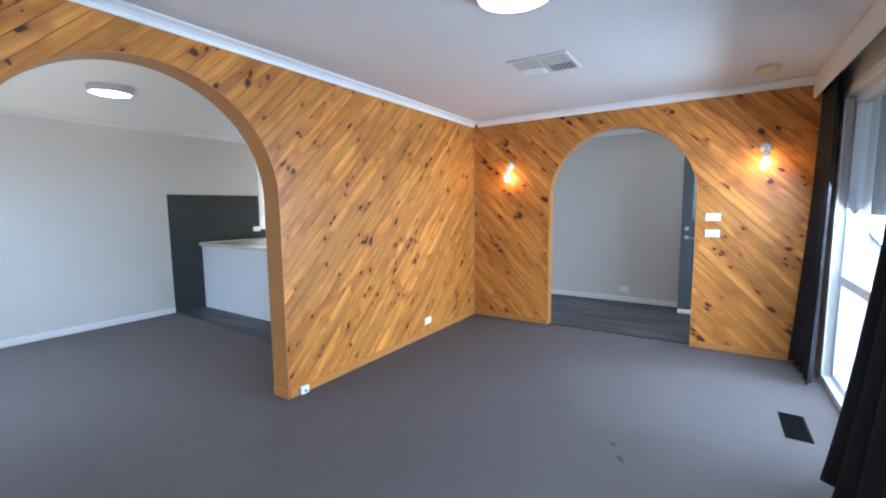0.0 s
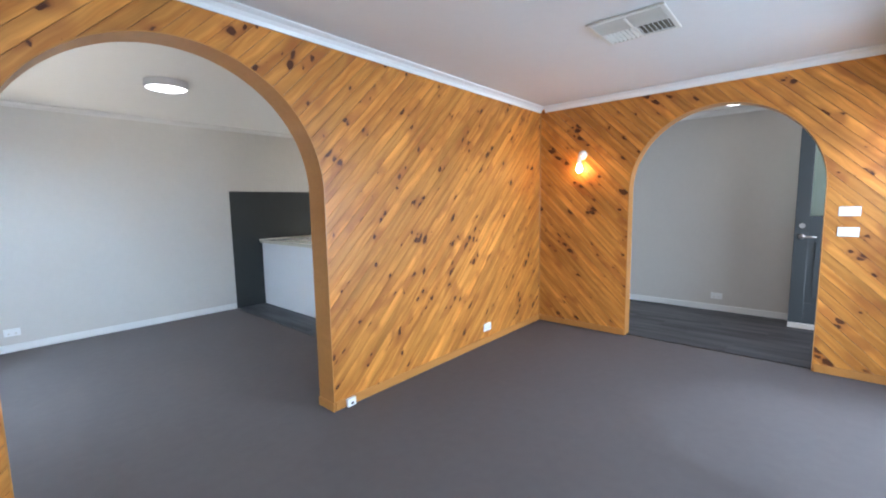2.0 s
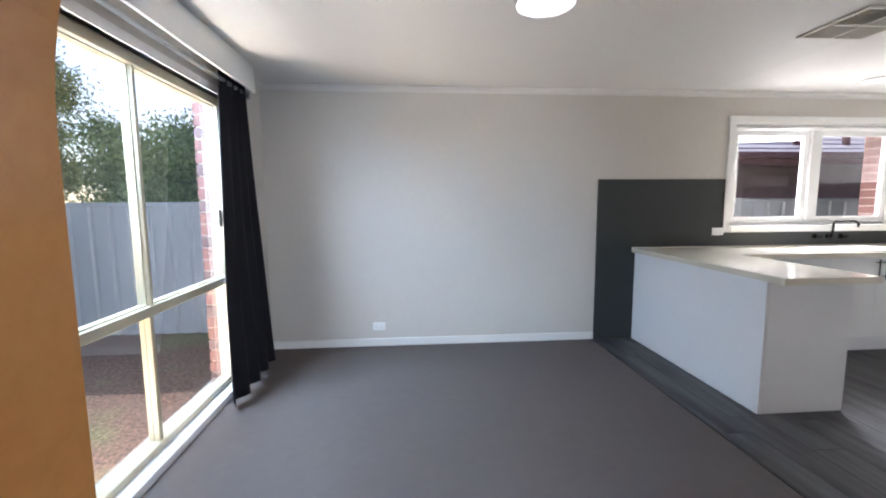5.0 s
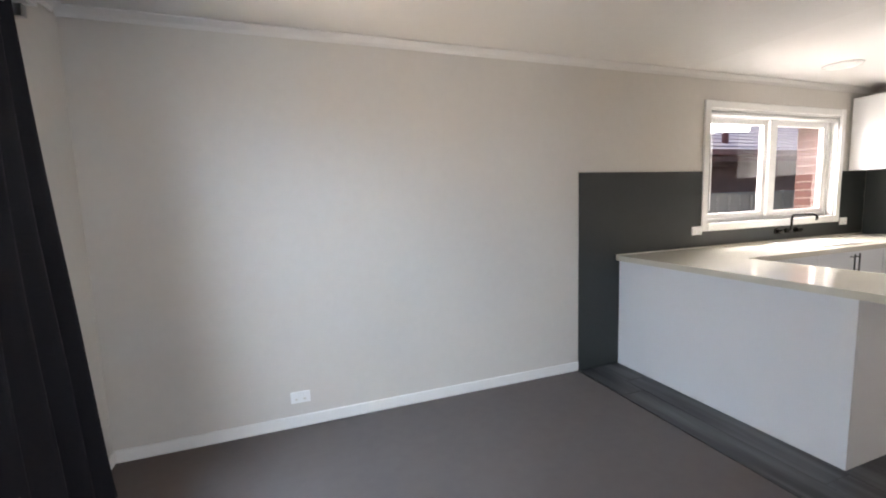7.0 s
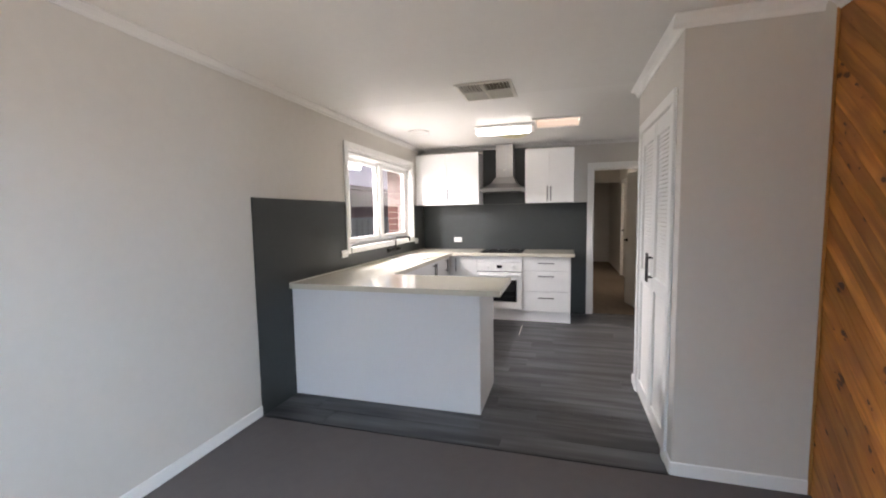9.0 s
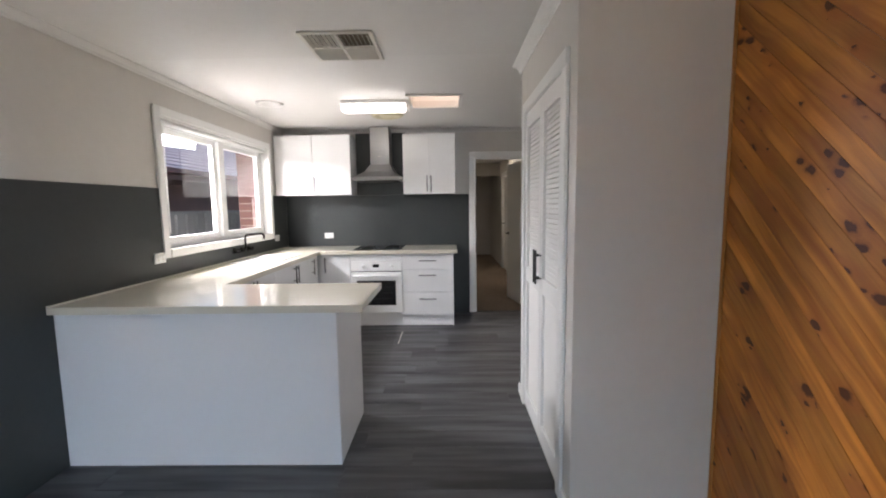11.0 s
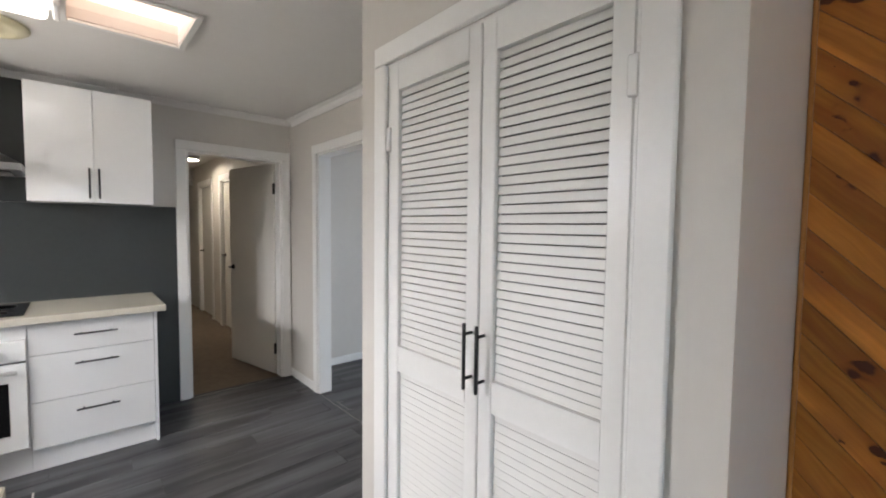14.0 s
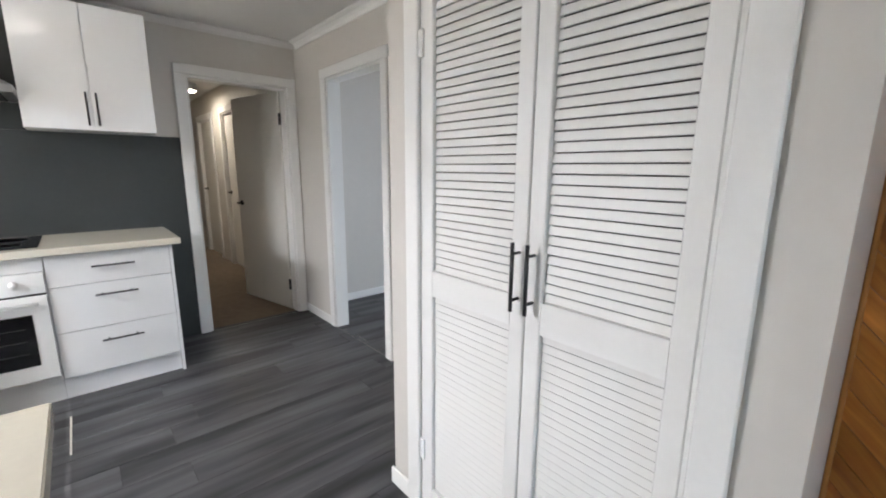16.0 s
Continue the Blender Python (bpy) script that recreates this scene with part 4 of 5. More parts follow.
# living-room windows
def living_window(name, x0, x1, z0, z1):
    w = thing(name, (x0, SOUTH, z0), "white framed tall living room window", "window", kind="structure")
    c = SOUTH - 0.08
    part("window_sill", boxes((x0, x1, SOUTH - 0.15, SOUTH + 0.012, z0 - 0.03, z0 + 0.02), bevel=0.004), WHITEALU, w)
    part("window_frame", boxes((x0, x0 + 0.05, c - 0.04, c + 0.04, z0 + 0.02, z1), (x1 - 0.05, x1, c - 0.04, c + 0.04, z0 + 0.02, z1), (x0 + 0.05, x1 - 0.05, c - 0.04, c + 0.04, z1 - 0.05, z1), (x0 + 0.05, x1 - 0.05, c - 0.04, c + 0.04, z0 + 0.02, z0 + 0.06), (x0 + 0.05, x1 - 0.05, c - 0.04, c + 0.04, 0.76, 0.83), bevel=0.003), WHITEALU, w)
    xm = (x0 + x1) / 2
    part("mullion", boxes((xm - 0.025, xm + 0.025, c - 0.03, c + 0.03, 0.83, z1 - 0.05), bevel=0.003), WHITEALU, w)
    for s0, s1, h0, h1 in ((x0 + 0.05, xm - 0.025, 0.83, z1 - 0.05), (xm + 0.025, x1 - 0.05, 0.83, z1 - 0.05), (x0 + 0.05, x1 - 0.05, z0 + 0.06, 0.76)):
        pane("pane", (s0, s1, c - 0.002, c + 0.002, h0, h1), w)
    part("architrave", boxes((x0 - 0.06, x0, SOUTH + 0.001, SOUTH + 0.016, 0.0, z1 + 0.06), (x1, x1 + 0.06, SOUTH + 0.001, SOUTH + 0.016, 0.0, z1 + 0.06), (x0, x1, SOUTH + 0.001, SOUTH + 0.016, z1, z1 + 0.06), bevel=0.003), TRIM, w)
    return w


living_window("window_3", *LIVA)
living_window("window_4", *LIVB)

# pelmets
solid("pelmet_living", boxes((-0.9, PINE_E - 0.002, SOUTH + 0.115, SOUTH + 0.135, 2.20, H - 0.002), (-0.9, -0.88, SOUTH + 0.001, SOUTH + 0.115, 2.20, H - 0.002), bevel=0.003), TRIM, "long white painted curtain pelmet under the ceiling", "pelmet", kind="")
solid("pelmet_dining", boxes((WEST + 0.115, WEST + 0.135, 3.0, 5.52, 2.17, H - 0.002), (WEST + 0.001, WEST + 0.115, 5.50, 5.52, 2.17, H - 0.002), (WEST + 0.001, WEST + 0.115, 3.0, 3.02, 2.17, H - 0.002), bevel=0.003), TRIM, "white painted curtain pelmet under the ceiling", "pelmet", kind="")


solid("curtain_track_dining", boxes((WEST + 0.045, WEST + 0.075, 3.05, 5.485, 2.145, 2.168), (WEST + 0.02, WEST + 0.10, 5.485, 5.515, 2.12, 2.168), bevel=0.003), STEEL, "grey metal curtain track under the pelmet", "curtain track", kind="")


def curtain(name, a0, a1, b0, b1, base, out, axis, z0, z1, folds, amp, flare, label, seed, group=""):
    """Hanging cloth: a0..a1 along the wall at the top, b0..b1 at the hem; folds deepen downwards."""
    rnd = random.Random(seed)
    ph = [rnd.uniform(0, 6.28) for _ in range(4)]
    nu, nv = folds * 12, 26
    bm = bmesh.new()
    grid = []
    for j in range(nv + 1):
        s = j / nv
        z = z1 + (z0 - z1) * s
        row = []
        for i in range(nu + 1):
            u = i / nu
            p = (a0 + (a1 - a0) * u) * (1 - s) + (b0 + (b1 - b0) * u) * s
            w = math.sin(2 * math.pi * folds * u + ph[0] + 0.8 * math.sin(3 * u + ph[1] + s))
            d = amp * (0.55 + 0.45 * s) * (0.8 * w + 0.35 * math.sin(4.7 * math.pi * folds * u * 0.5 + ph[2] + 2 * s))
            d += flare * s * s * (0.6 + 0.4 * math.sin(2.2 * u + ph[3]))
            p += 0.012 * math.sin(9 * s + 5 * u + ph[2]) * s
            q = base + out * (0.045 + max(d, -0.035))
            zz = z + (0.012 * math.sin(5 * u + ph[1]) if j == nv else 0)
            row.append(bm.verts.new((p, q, zz) if axis == "x" else (q, p, zz)))
        grid.append(row)
    for r0, r1 in zip(grid, grid[1:]):
        for i in range(nu):
            bm.faces.new((r0[i], r0[i + 1], r1[i + 1], r1[i]))
    bmesh.ops.recalc_face_normals(bm, faces=bm.faces[:])
    bmesh.ops.solidify(bm, geom=bm.faces[:], thickness=0.003)
    return solid(name, bm, CURTAIN, label, "curtain", "", group, smooth=True)


curtain("curtain", 3.40, 3.88, 3.30, 3.84, SOUTH + 0.02, 1, "x", 0.03, 2.30, 4, 0.030, 0.16, "charcoal curtain drawn aside beside the pine wall", 3, "living room curtains")
curtain("curtain", 1.50, 2.00, 1.38, 2.04, SOUTH + 0.03, 1, "x", 0.03, 2.30, 4, 0.034, 0.16, "charcoal curtain hanging in front of the tall window", 5, "living room curtains")
curtain("curtain", 0.72, 1.26, 0.66, 1.26, SOUTH + 0.02, 1, "x", 0.03, 2.30, 5, 0.034, 0.12, "charcoal curtain hanging beside the second window", 8, "living room curtains")
curtain("curtain", 5.08, 5.46, 4.80, 5.66, WEST + 0.02, 1, "y", 0.05, 2.30, 4, 0.042, 0.07, "charcoal curtain gathered at the window's end", 12)

# ---------------------------------------------------------------- kitchen
TOP, THK = 0.895, 0.040
# charcoal splashback sheets
sp = thing("splashback", (1.945, NORTH, 0), "matt charcoal splashback sheets on the kitchen walls", "splashback", kind="structure")
part("sheet", boxes((1.935, WIN[0] - 0.066, NORTH - 0.010, NORTH - 0.001, 0.0, 1.55)), CHARCOAL, sp)
part("sheet", boxes((WIN[0] - 0.066, WIN[1] + 0.066, NORTH - 0.010, NORTH - 0.001, 0.80, WIN[2] - 0.066)), CHARCOAL, sp)
part("sheet", boxes((WIN[1] + 0.066, EAST - 0.011, NORTH - 0.010, NORTH - 0.001, 0.80, 1.545)), CHARCOAL, sp)
part("sheet", boxes((EAST - 0.010, EAST - 0.001, 3.634, NORTH - 0.011, 0.0, 1.545)), CHARCOAL, sp)
part("sheet", boxes((EAST - 0.010, EAST - 0.001, 4.440, 5.066, 1.546, 2.335)), CHARCOAL, sp)

# worktop: one continuous stone top round three sides
wt = thing("worktop", (2.31, 4.35, TOP - THK), "cream gloss stone worktop with an overhanging peninsula", "worktop")
PX0, PX1, PY0, CY0, CX0 = 2.288, 2.905, 4.345, 5.380, 4.905
bm = bmesh.new()
outline = [(PX0, PY0), (PX1, PY0), (PX1, CY0), (CX0, CY0), (CX0, 3.802), (EAST - 0.011, 3.802), (EAST - 0.011, NORTH - 0.011), (PX0, NORTH - 0.011)]
sk = (3.93, 4.56, 5.50, 5.86)
bm.faces.new([bm.verts.new((x, y, TOP - THK)) for x, y in outline])
r = bmesh.ops.extrude_face_region(bm, geom=bm.faces[:])
bmesh.ops.translate(bm, verts=[g for g in r["geom"] if isinstance(g, bmesh.types.BMVert)], vec=(0, 0, THK))
bmesh.ops.recalc_face_normals(bm, faces=bm.faces[:])
bmesh.ops.bevel(bm, geom=[e for e in bm.edges if abs(e.verts[0].co.z - e.verts[1].co.z) < 1e-5], offset=0.003, segments=2, affect="EDGES")
part("stone_top", bm, STONE, wt)
part("upstand", boxes((PX0, EAST - 0.03, NORTH - 0.024, NORTH - 0.011, TOP, TOP + 0.008)), STONE, wt)
# inset sink rim and basin
sink = thing("sink", (4.25, 5.68, TOP), "white inset kitchen sink under the window", "sink")
bm = bmesh.new()
box(bm, sk[0] - 0.02, sk[1] + 0.02, sk[2] - 0.02, sk[2], TOP + 0.001, TOP + 0.008, bevel=0.002)
box(bm, sk[0] - 0.02, sk[1] + 0.02, sk[3], sk[3] + 0.02, TOP + 0.001, TOP + 0.008, bevel=0.002)
box(bm, sk[0] - 0.02, sk[0], sk[2], sk[3], TOP + 0.001, TOP + 0.008, bevel=0.002)
box(bm, sk[1], sk[1] + 0.02, sk[2], sk[3], TOP + 0.001, TOP + 0.008, bevel=0.002)
part("rim", bm, CABINET, sink)
part("basin", boxes((sk[0], sk[1], sk[2], sk[3], TOP + 0.0005, TOP + 0.003)), MATTWHITE, sink)
bm = bmesh.new()
cyl(bm, (4.42, 5.66, TOP + 0.003), (4.42, 5.66, TOP + 0.007), 0.04, n=24)
part("plug", bm, STEEL, sink)

# tap set on the splashback
tap = thing("tap", (4.32, NORTH - 0.011, 0.99), "dark bronze wall-mounted gooseneck tap with two handles", "tap")
bm = bmesh.new()
cyl(bm, (4.32, NORTH - 0.011, 0.985), (4.32, NORTH - 0.045, 0.985), 0.022, n=20)
tube(bm, [(4.32, NORTH - 0.04, 0.985), (4.32, NORTH - 0.06, 1.0), (4.32, NORTH - 0.06, 1.115), (4.33, NORTH - 0.075, 1.135), (4.40, NORTH - 0.19, 1.14), (4.412, NORTH - 0.21, 1.125), (4.412, NORTH - 0.21, 1.085)], 0.010, n=12)
part("spout", bm, BRONZE, tap, smooth=True)
for x in (4.18, 4.46):
    bm = bmesh.new()
    cyl(bm, (x, NORTH - 0.011, 0.985), (x, NORTH - 0.022, 0.985), 0.028, n=20)
    cyl(bm, (x, NORTH - 0.020, 0.985), (x, NORTH - 0.07, 0.985), 0.019, n=20)
    cyl(bm, (x - 0.035, NORTH - 0.058, 0.985), (x + 0.035, NORTH - 0.058, 0.985), 0.006, n=10)
    part("tap_handle", bm, BRONZE, tap, smooth=True)

# peninsula cabinet
pen = thing("peninsula_cabinet", (2.322, 4.49, 0), "white panelled kitchen peninsula under the stone top", "cabinet")
part("back_panel", boxes((2.322, 2.340, 4.49, NORTH - 0.012, 0.002, TOP - THK), bevel=0.001), MATTWHITE, pen)
part("end_panel", boxes((2.341, 2.895, 4.49, 4.508, 0.002, TOP - THK), bevel=0.001), MATTWHITE, pen)
part("carcass", boxes((2.341, 2.868, 4.509, NORTH - 0.012, 0.13, TOP - THK)), MATTWHITE, pen)
part("kickboard", boxes((2.341, 2.83, 4.509, 5.42, 0.002, 0.13)), MATTWHITE, pen)
for a, b in ((4.512, 4.96), (4.964, 5.42)):
    d = part("door", boxes((2.869, 2.887, a, b, 0.135, TOP - THK - 0.006), bevel=0.0015), CABINET, pen)
    hdl = bar_handle(2.887, (4.92 if a < 4.6 else 5.0), 0.74, "z", (1, 0, 0), 0.17, d)
    hdl.matrix_parent_inverse = Matrix.Identity(4)


def base_unit(name, label, x0, x1, doors, handle_x):
    """A floor cabinet on the window side, its doors looking towards -y."""
    u = thing(name, (x0, 5.42, 0), label, "cabinet", "kitchen base cabinets")
    part("carcass", boxes((x0, x1, 5.436, NORTH - 0.012, 0.13, TOP - THK)), MATTWHITE, u)
    part("kickboard", boxes((x0, x1, 5.47, 5.486, 0.002, 0.13)), MATTWHITE, u)
    w = (x1 - x0) / doors
    for i in range(doors):
        d = part("door", boxes((x0 + i * w + 0.0015, x0 + (i + 1) * w - 0.0015, 5.417, 5.435, 0.135, TOP - THK - 0.006), bevel=0.0015), CABINET, u)
        hh = bar_handle(handle_x[i], 5.417, 0.745, "z", (0, -1, 0), 0.175, d)
        hh.matrix_parent_inverse = Matrix.Identity(4)
    return u


base_unit("base_cabinet", "white gloss two-door base cabinet under the window", 2.888, 3.760, 2, (3.30, 3.36))
base_unit("base_cabinet", "white gloss two-door sink cabinet", 3.762, 4.650, 2, (4.18, 4.245))
base_unit("base_cabinet", "white gloss single-door corner cabinet", 4.652, 4.925, 1, (4.72,))

FX, EB = 5.000, EAST + 0.06


def east_front(parent, y0, y1, z0, z1, mat=CABINET, name="door"):
    return part(name, boxes((FX, FX + 0.018, y0 + 0.0015, y1 - 0.0015, z0, z1), bevel=0.0015), mat, parent)


cu = thing("base_cabinet", (FX, 5.07, 0), "white gloss corner base cabinet beside the oven", "cabinet", "kitchen base cabinets")
part("carcass", boxes((FX + 0.019, EB - 0.012, 5.062, NORTH + 0.004, 0.13, TOP - THK)), MATTWHITE, cu)
part("kickboard", boxes((FX + 0.05, FX + 0.066, 5.062, 5.48, 0.002, 0.13)), MATTWHITE, cu)
d = east_front(cu, 5.062, 5.415, 0.135, TOP - THK - 0.006)
bar_handle(FX, 5.345, 0.735, "z", (-1, 0, 0), 0.175, d).matrix_parent_inverse = Matrix.Identity(4)

du = thing("drawer_cabinet", (FX, 3.865, 0), "white gloss three-drawer base cabinet", "cabinet", "kitchen base cabinets")
part("carcass", boxes((FX + 0.019, EB - 0.012, 3.883, 4.458, 0.13, TOP - THK)), MATTWHITE, du)
part("end_panel", boxes((FX - 0.001, EB - 0.012, 3.865, 3.882, 0.002, TOP - THK), bevel=0.001), MATTWHITE, du)
part("kickboard", boxes((FX + 0.03, FX + 0.046, 3.883, 4.458, 0.002, 0.13)), MATTWHITE, du)
for z0, z1, hz in ((0.672, 0.848, 0.772), (0.405, 0.668, 0.603), (0.135, 0.401, 0.325)):
    d = east_front(du, 3.883, 4.458, z0, z1, name="drawer")
    bar_handle(FX, 4.165, hz, "y", (-1, 0, 0), 0.20, d).matrix_parent_inverse = Matrix.Identity(4)

# oven under the cooktop
ov = thing("oven", (FX, 4.46, 0), "white built-in oven with a dark glass door", "oven")
part("carcass", boxes((FX + 0.019, EB - 0.012, 4.459, 5.061, 0.13, TOP - THK)), MATTWHITE, ov)
part("filler_panel", boxes((FX, FX + 0.018, 4.461, 5.059, 0.775, TOP - THK - 0.006), bevel=0.001), CABINET, ov)
part("kickboard", boxes((FX + 0.03, FX + 0.046, 4.459, 5.061, 0.002, 0.155)), MATTWHITE, ov)
part("control_panel", boxes((FX - 0.012, FX + 0.018, 4.464, 5.056, 0.655, 0.770), bevel=0.003), PLASTIC, ov)
od = part("oven_door", boxes((FX - 0.016, FX + 0.018, 4.464, 5.056, 0.165, 0.643), bevel=0.003), PLASTIC, ov)
part("door_gap", boxes((FX, FX + 0.015, 4.466, 5.054, 0.643, 0.655)), BLACK, ov)
part("door_glass", boxes((FX - 0.019, FX - 0.0165, 4.535, 4.985, 0.255, 0.545), bevel=0.001), BLACKGLASS, od, "dark oven glass").matrix_parent_inverse = Matrix.Identity(4)
for z in (0.33, 0.40, 0.47):
    part("rack", boxes((FX - 0.0198, FX - 0.0192, 4.57, 4.95, z, z + 0.003)), DARKVOID, od).matrix_parent_inverse = Matrix.Identity(4)
bm = bmesh.new()
cyl(bm, (FX - 0.045, 4.50, 0.605), (FX - 0.045, 5.02, 0.605), 0.011, n=14)
for y in (4.53, 4.99):
    cyl(bm, (FX - 0.016, y, 0.605), (FX - 0.045, y, 0.605), 0.008, n=10)
part("oven_handle", bm, PLASTIC, od, smooth=True).matrix_parent_inverse = Matrix.Identity(4)
part("display", boxes((FX - 0.0145, FX - 0.0125, 4.725, 4.795, 0.700, 0.735)), BLACKGLASS, ov, "small dark clock display")
for y in (4.585, 4.905):
    bm = bmesh.new()
    cyl(bm, (FX - 0.012, y, 0.715), (FX - 0.038, y, 0.715), 0.019, 0.016, n=20)
    part("knob", bm, PLASTIC, ov, smooth=True)
ct = thing("cooktop", (5.25, 4.75, TOP), "black glass ceramic cooktop set in the worktop", "cooktop")
part("glass_plate", boxes((5.045, 5.535, 4.47, 5.035, TOP + 0.001, TOP + 0.007), bevel=0.002), BLACKGLASS, ct)
for x, y, rr in ((5.17, 4.61, 0.07), (5.17, 4.89, 0.09), (5.40, 4.61, 0.09), (5.40, 4.89, 0.07)):
    bm = bmesh.new()
    lathe(bm, [(rr, 0.0), (rr, 0.0006), (rr - 0.003, 0.0006), (rr - 0.003, 0.0)], (x, y, TOP + 0.0072))
    part("burner_ring", bm, BLACK, ct)


def wall_unit(y0, y1, label):
    u = thing("wall_cabinet", (5.29, y0, 1.545), label, "cabinet", "kitchen wall cabinets")
    part("carcass", boxes((5.309, EB - 0.011, y0, y1, 1.545, 2.255), bevel=0.001), MATTWHITE, u)
    m = (y0 + y1) / 2
    for a, b, hy in ((y0, m, m - 0.024), (m, y1, m + 0.024)):
        d = part("door", boxes((5.290, 5.308, a + 0.0015, b - 0.0015, 1.545, 2.255), bevel=0.0015), CABINET, u)
        bar_handle(5.290, hy, 1.665, "z", (-1, 0, 0), 0.19, d).matrix_parent_inverse = Matrix.Identity(4)
    return u


wu1 = wall_unit(5.095, NORTH + 0.012, "white gloss two-door wall cabinet in the corner")
wu2 = wall_unit(3.84, 4.465, "white gloss two-door wall cabinet beside the rangehood")

# rangehood
rh = thing("rangehood", (5.59, 4.75, 1.70), "brushed steel canopy rangehood with a flue", "rangehood")
part("flue", boxes((5.36, EB - 0.011, 4.635, 4.865, 1.90, H - 0.012), bevel=0.002), STEEL, rh)
bm = bmesh.new()
lo = [(5.125, 4.472), (EB - 0.012, 4.472), (EB - 0.012, 5.035), (5.125, 5.035)]
mid = [(5.27, 4.575), (EB - 0.012, 4.575), (EB - 0.012, 4.925), (5.27, 4.925)]
hi = [(5.355, 4.63), (EB - 0.012, 4.63), (EB - 0.012, 4.87), (5.355, 4.87)]
rings = [[bm.verts.new((x, y, z)) for x, y in pts] for pts, z in ((lo, 1.745), (mid, 1.815), (hi, 1.905))]
for a, b in zip(rings, rings[1:]):
    for i in range(4):
        bm.faces.new((a[i], a[(i + 1) % 4], b[(i + 1) % 4], b[i]))
bm.faces.new(rings[0][::-1])
bm.faces.new(rings[-1])
bmesh.ops.recalc_face_normals(bm, faces=bm.faces[:])
part("canopy", bm, STEEL, rh)
part("rim", boxes((5.118, EB - 0.012, 4.468, 5.039, 1.705, 1.745), bevel=0.003), STEEL, rh)
part("filter", boxes((5.17, 5.52, 4.52, 4.99, 1.696, 1.7045)), DARKVOID, rh)
part("badge", boxes((5.3585, 5.3598, 4.73, 4.77, 2.0, 2.008)), GRILLE, rh)

# the run stands against the east wall
for ob in (cu, du, ov, ct):
    ob.location += Vector((-0.06, -0.017, 0))
for ob in (wu1, wu2, rh):
    ob.location += Vector((-0.06, -0.027, 0))

# ---------------------------------------------------------------- fixtures


def outlet(x, y, z, out, w=0.115, h=0.072, label="white plastic double power point on the wall", switches=2):
    """A wall plate with rockers, on a face that looks along out."""
    o = Vector((*out, 0))
    s = Vector((-o.y, o.x, 0))
    c = Vector((x, y, z))
    t = thing("power_point", (x, y, z), label, "power point", "power points")

    def plate(name, ds, dz, ww, hh, d0, d1, mat):
        p, q = c + s * (ds - ww / 2) + o * d0, c + s * (ds + ww / 2) + o * d1
        xs, ys = sorted((p.x, q.x)), sorted((p.y, q.y))
        part(name, boxes((*xs, *ys, z + dz - hh / 2, z + dz + hh / 2), bevel=0.002), mat, t)
    plate("plate", 0, 0, w, h, 0.0005, 0.010, PLASTIC)
    for i in range(switches):
        ds = (i - (switches - 1) / 2) * w * 0.42
        plate("rocker", ds, h * 0.20, 0.012, 0.016, 0.0102, 0.014, PLASTIC)
        plate("socket", ds, -h * 0.16, 0.016, 0.012, 0.0100, 0.0106, GRILLE)
    return t


outlet(2.888, PINE_S, 0.158, (0, -1))
outlet(-0.145, NORTH, 0.190, (0, -1))
outlet(3.152, NORTH - 0.010, 1.045, (0, -1))
outlet(5.205, NORTH - 0.010, 1.035, (0, -1))
outlet(EAST - 0.010, 5.45, 1.033, (-1, 0))
outlet(EAST, 1.11, 0.18, (-1, 0))
for z in (1.24, 1.09):
    t = thing("light_switch", (PINE_E, 0.115, z), "white plastic switch plate on the pine wall", "light switch", "light switches")
    part("plate", boxes((PINE_E - 0.011, PINE_E - 0.0005, 0.055, 0.172, z - 0.034, z + 0.034), bevel=0.002), PLASTIC, t)
    for y in (0.085, 0.142):
        part("rocker", boxes((PINE_E - 0.0145, PINE_E - 0.0112, y - 0.007, y + 0.007, z - 0.010, z + 0.010), bevel=0.001), PLASTIC, t)
# cable outlet box at the arch's foot
cb = thing("cable_socket", (1.29, PINE_S, 0.03), "small white cable socket on the pine skirting", "cable socket")
part("plate", boxes((1.244, 1.314, PINE_S - 0.040, PINE_S - 0.0145, 0.004, 0.062), bevel=0.005), PLASTIC, cb)
part("port", boxes((1.269, 1.289, PINE_S - 0.0425, PINE_S - 0.0402, 0.02, 0.035)), DARKVOID, cb)


def oyster_light(x, y, r, label, glow=None, deep=0.064):
    """A round surface-mounted LED light: chrome band and glowing diffuser."""
    t = thing("ceiling_light", (x, y, H), label, "ceiling light", "ceiling lights")
    bm = bmesh.new()
    lathe(bm, [(r - 0.006, -0.001), (r, -0.004), (r, 0.004 - deep), (r - 0.006, -deep), (r - 0.012, 0.006 - deep), (r - 0.012, -0.001)], (x, y, H), 48)
    part("band", bm, CHROME, t, "satin chrome band", smooth=False)
    bm = bmesh.new()
    lathe(bm, [(r - 0.013, -0.012), (r - 0.013, 0.014 - deep), (r - 0.02, 0.006 - deep), (r * 0.5, 0.001 - deep), (0.004, -deep)], (x, y, H), 48)
    part("diffuser", bm, glow or LED, t, "glowing white diffuser", smooth=True)


oyster_light(1.272, 0.930, 0.180, "round LED ceiling light with chrome band, lit", deep=0.048)
oyster_light(0.845, 4.30, 0.152, "round LED ceiling light with chrome band, lit", deep=0.062)
oyster_light(8.15, 3.10, 0.16, "round hallway ceiling light, lit", HALL_LED, deep=0.095)
oyster_light(4.96, 0.94, 0.12, "round entry ceiling light, lit")


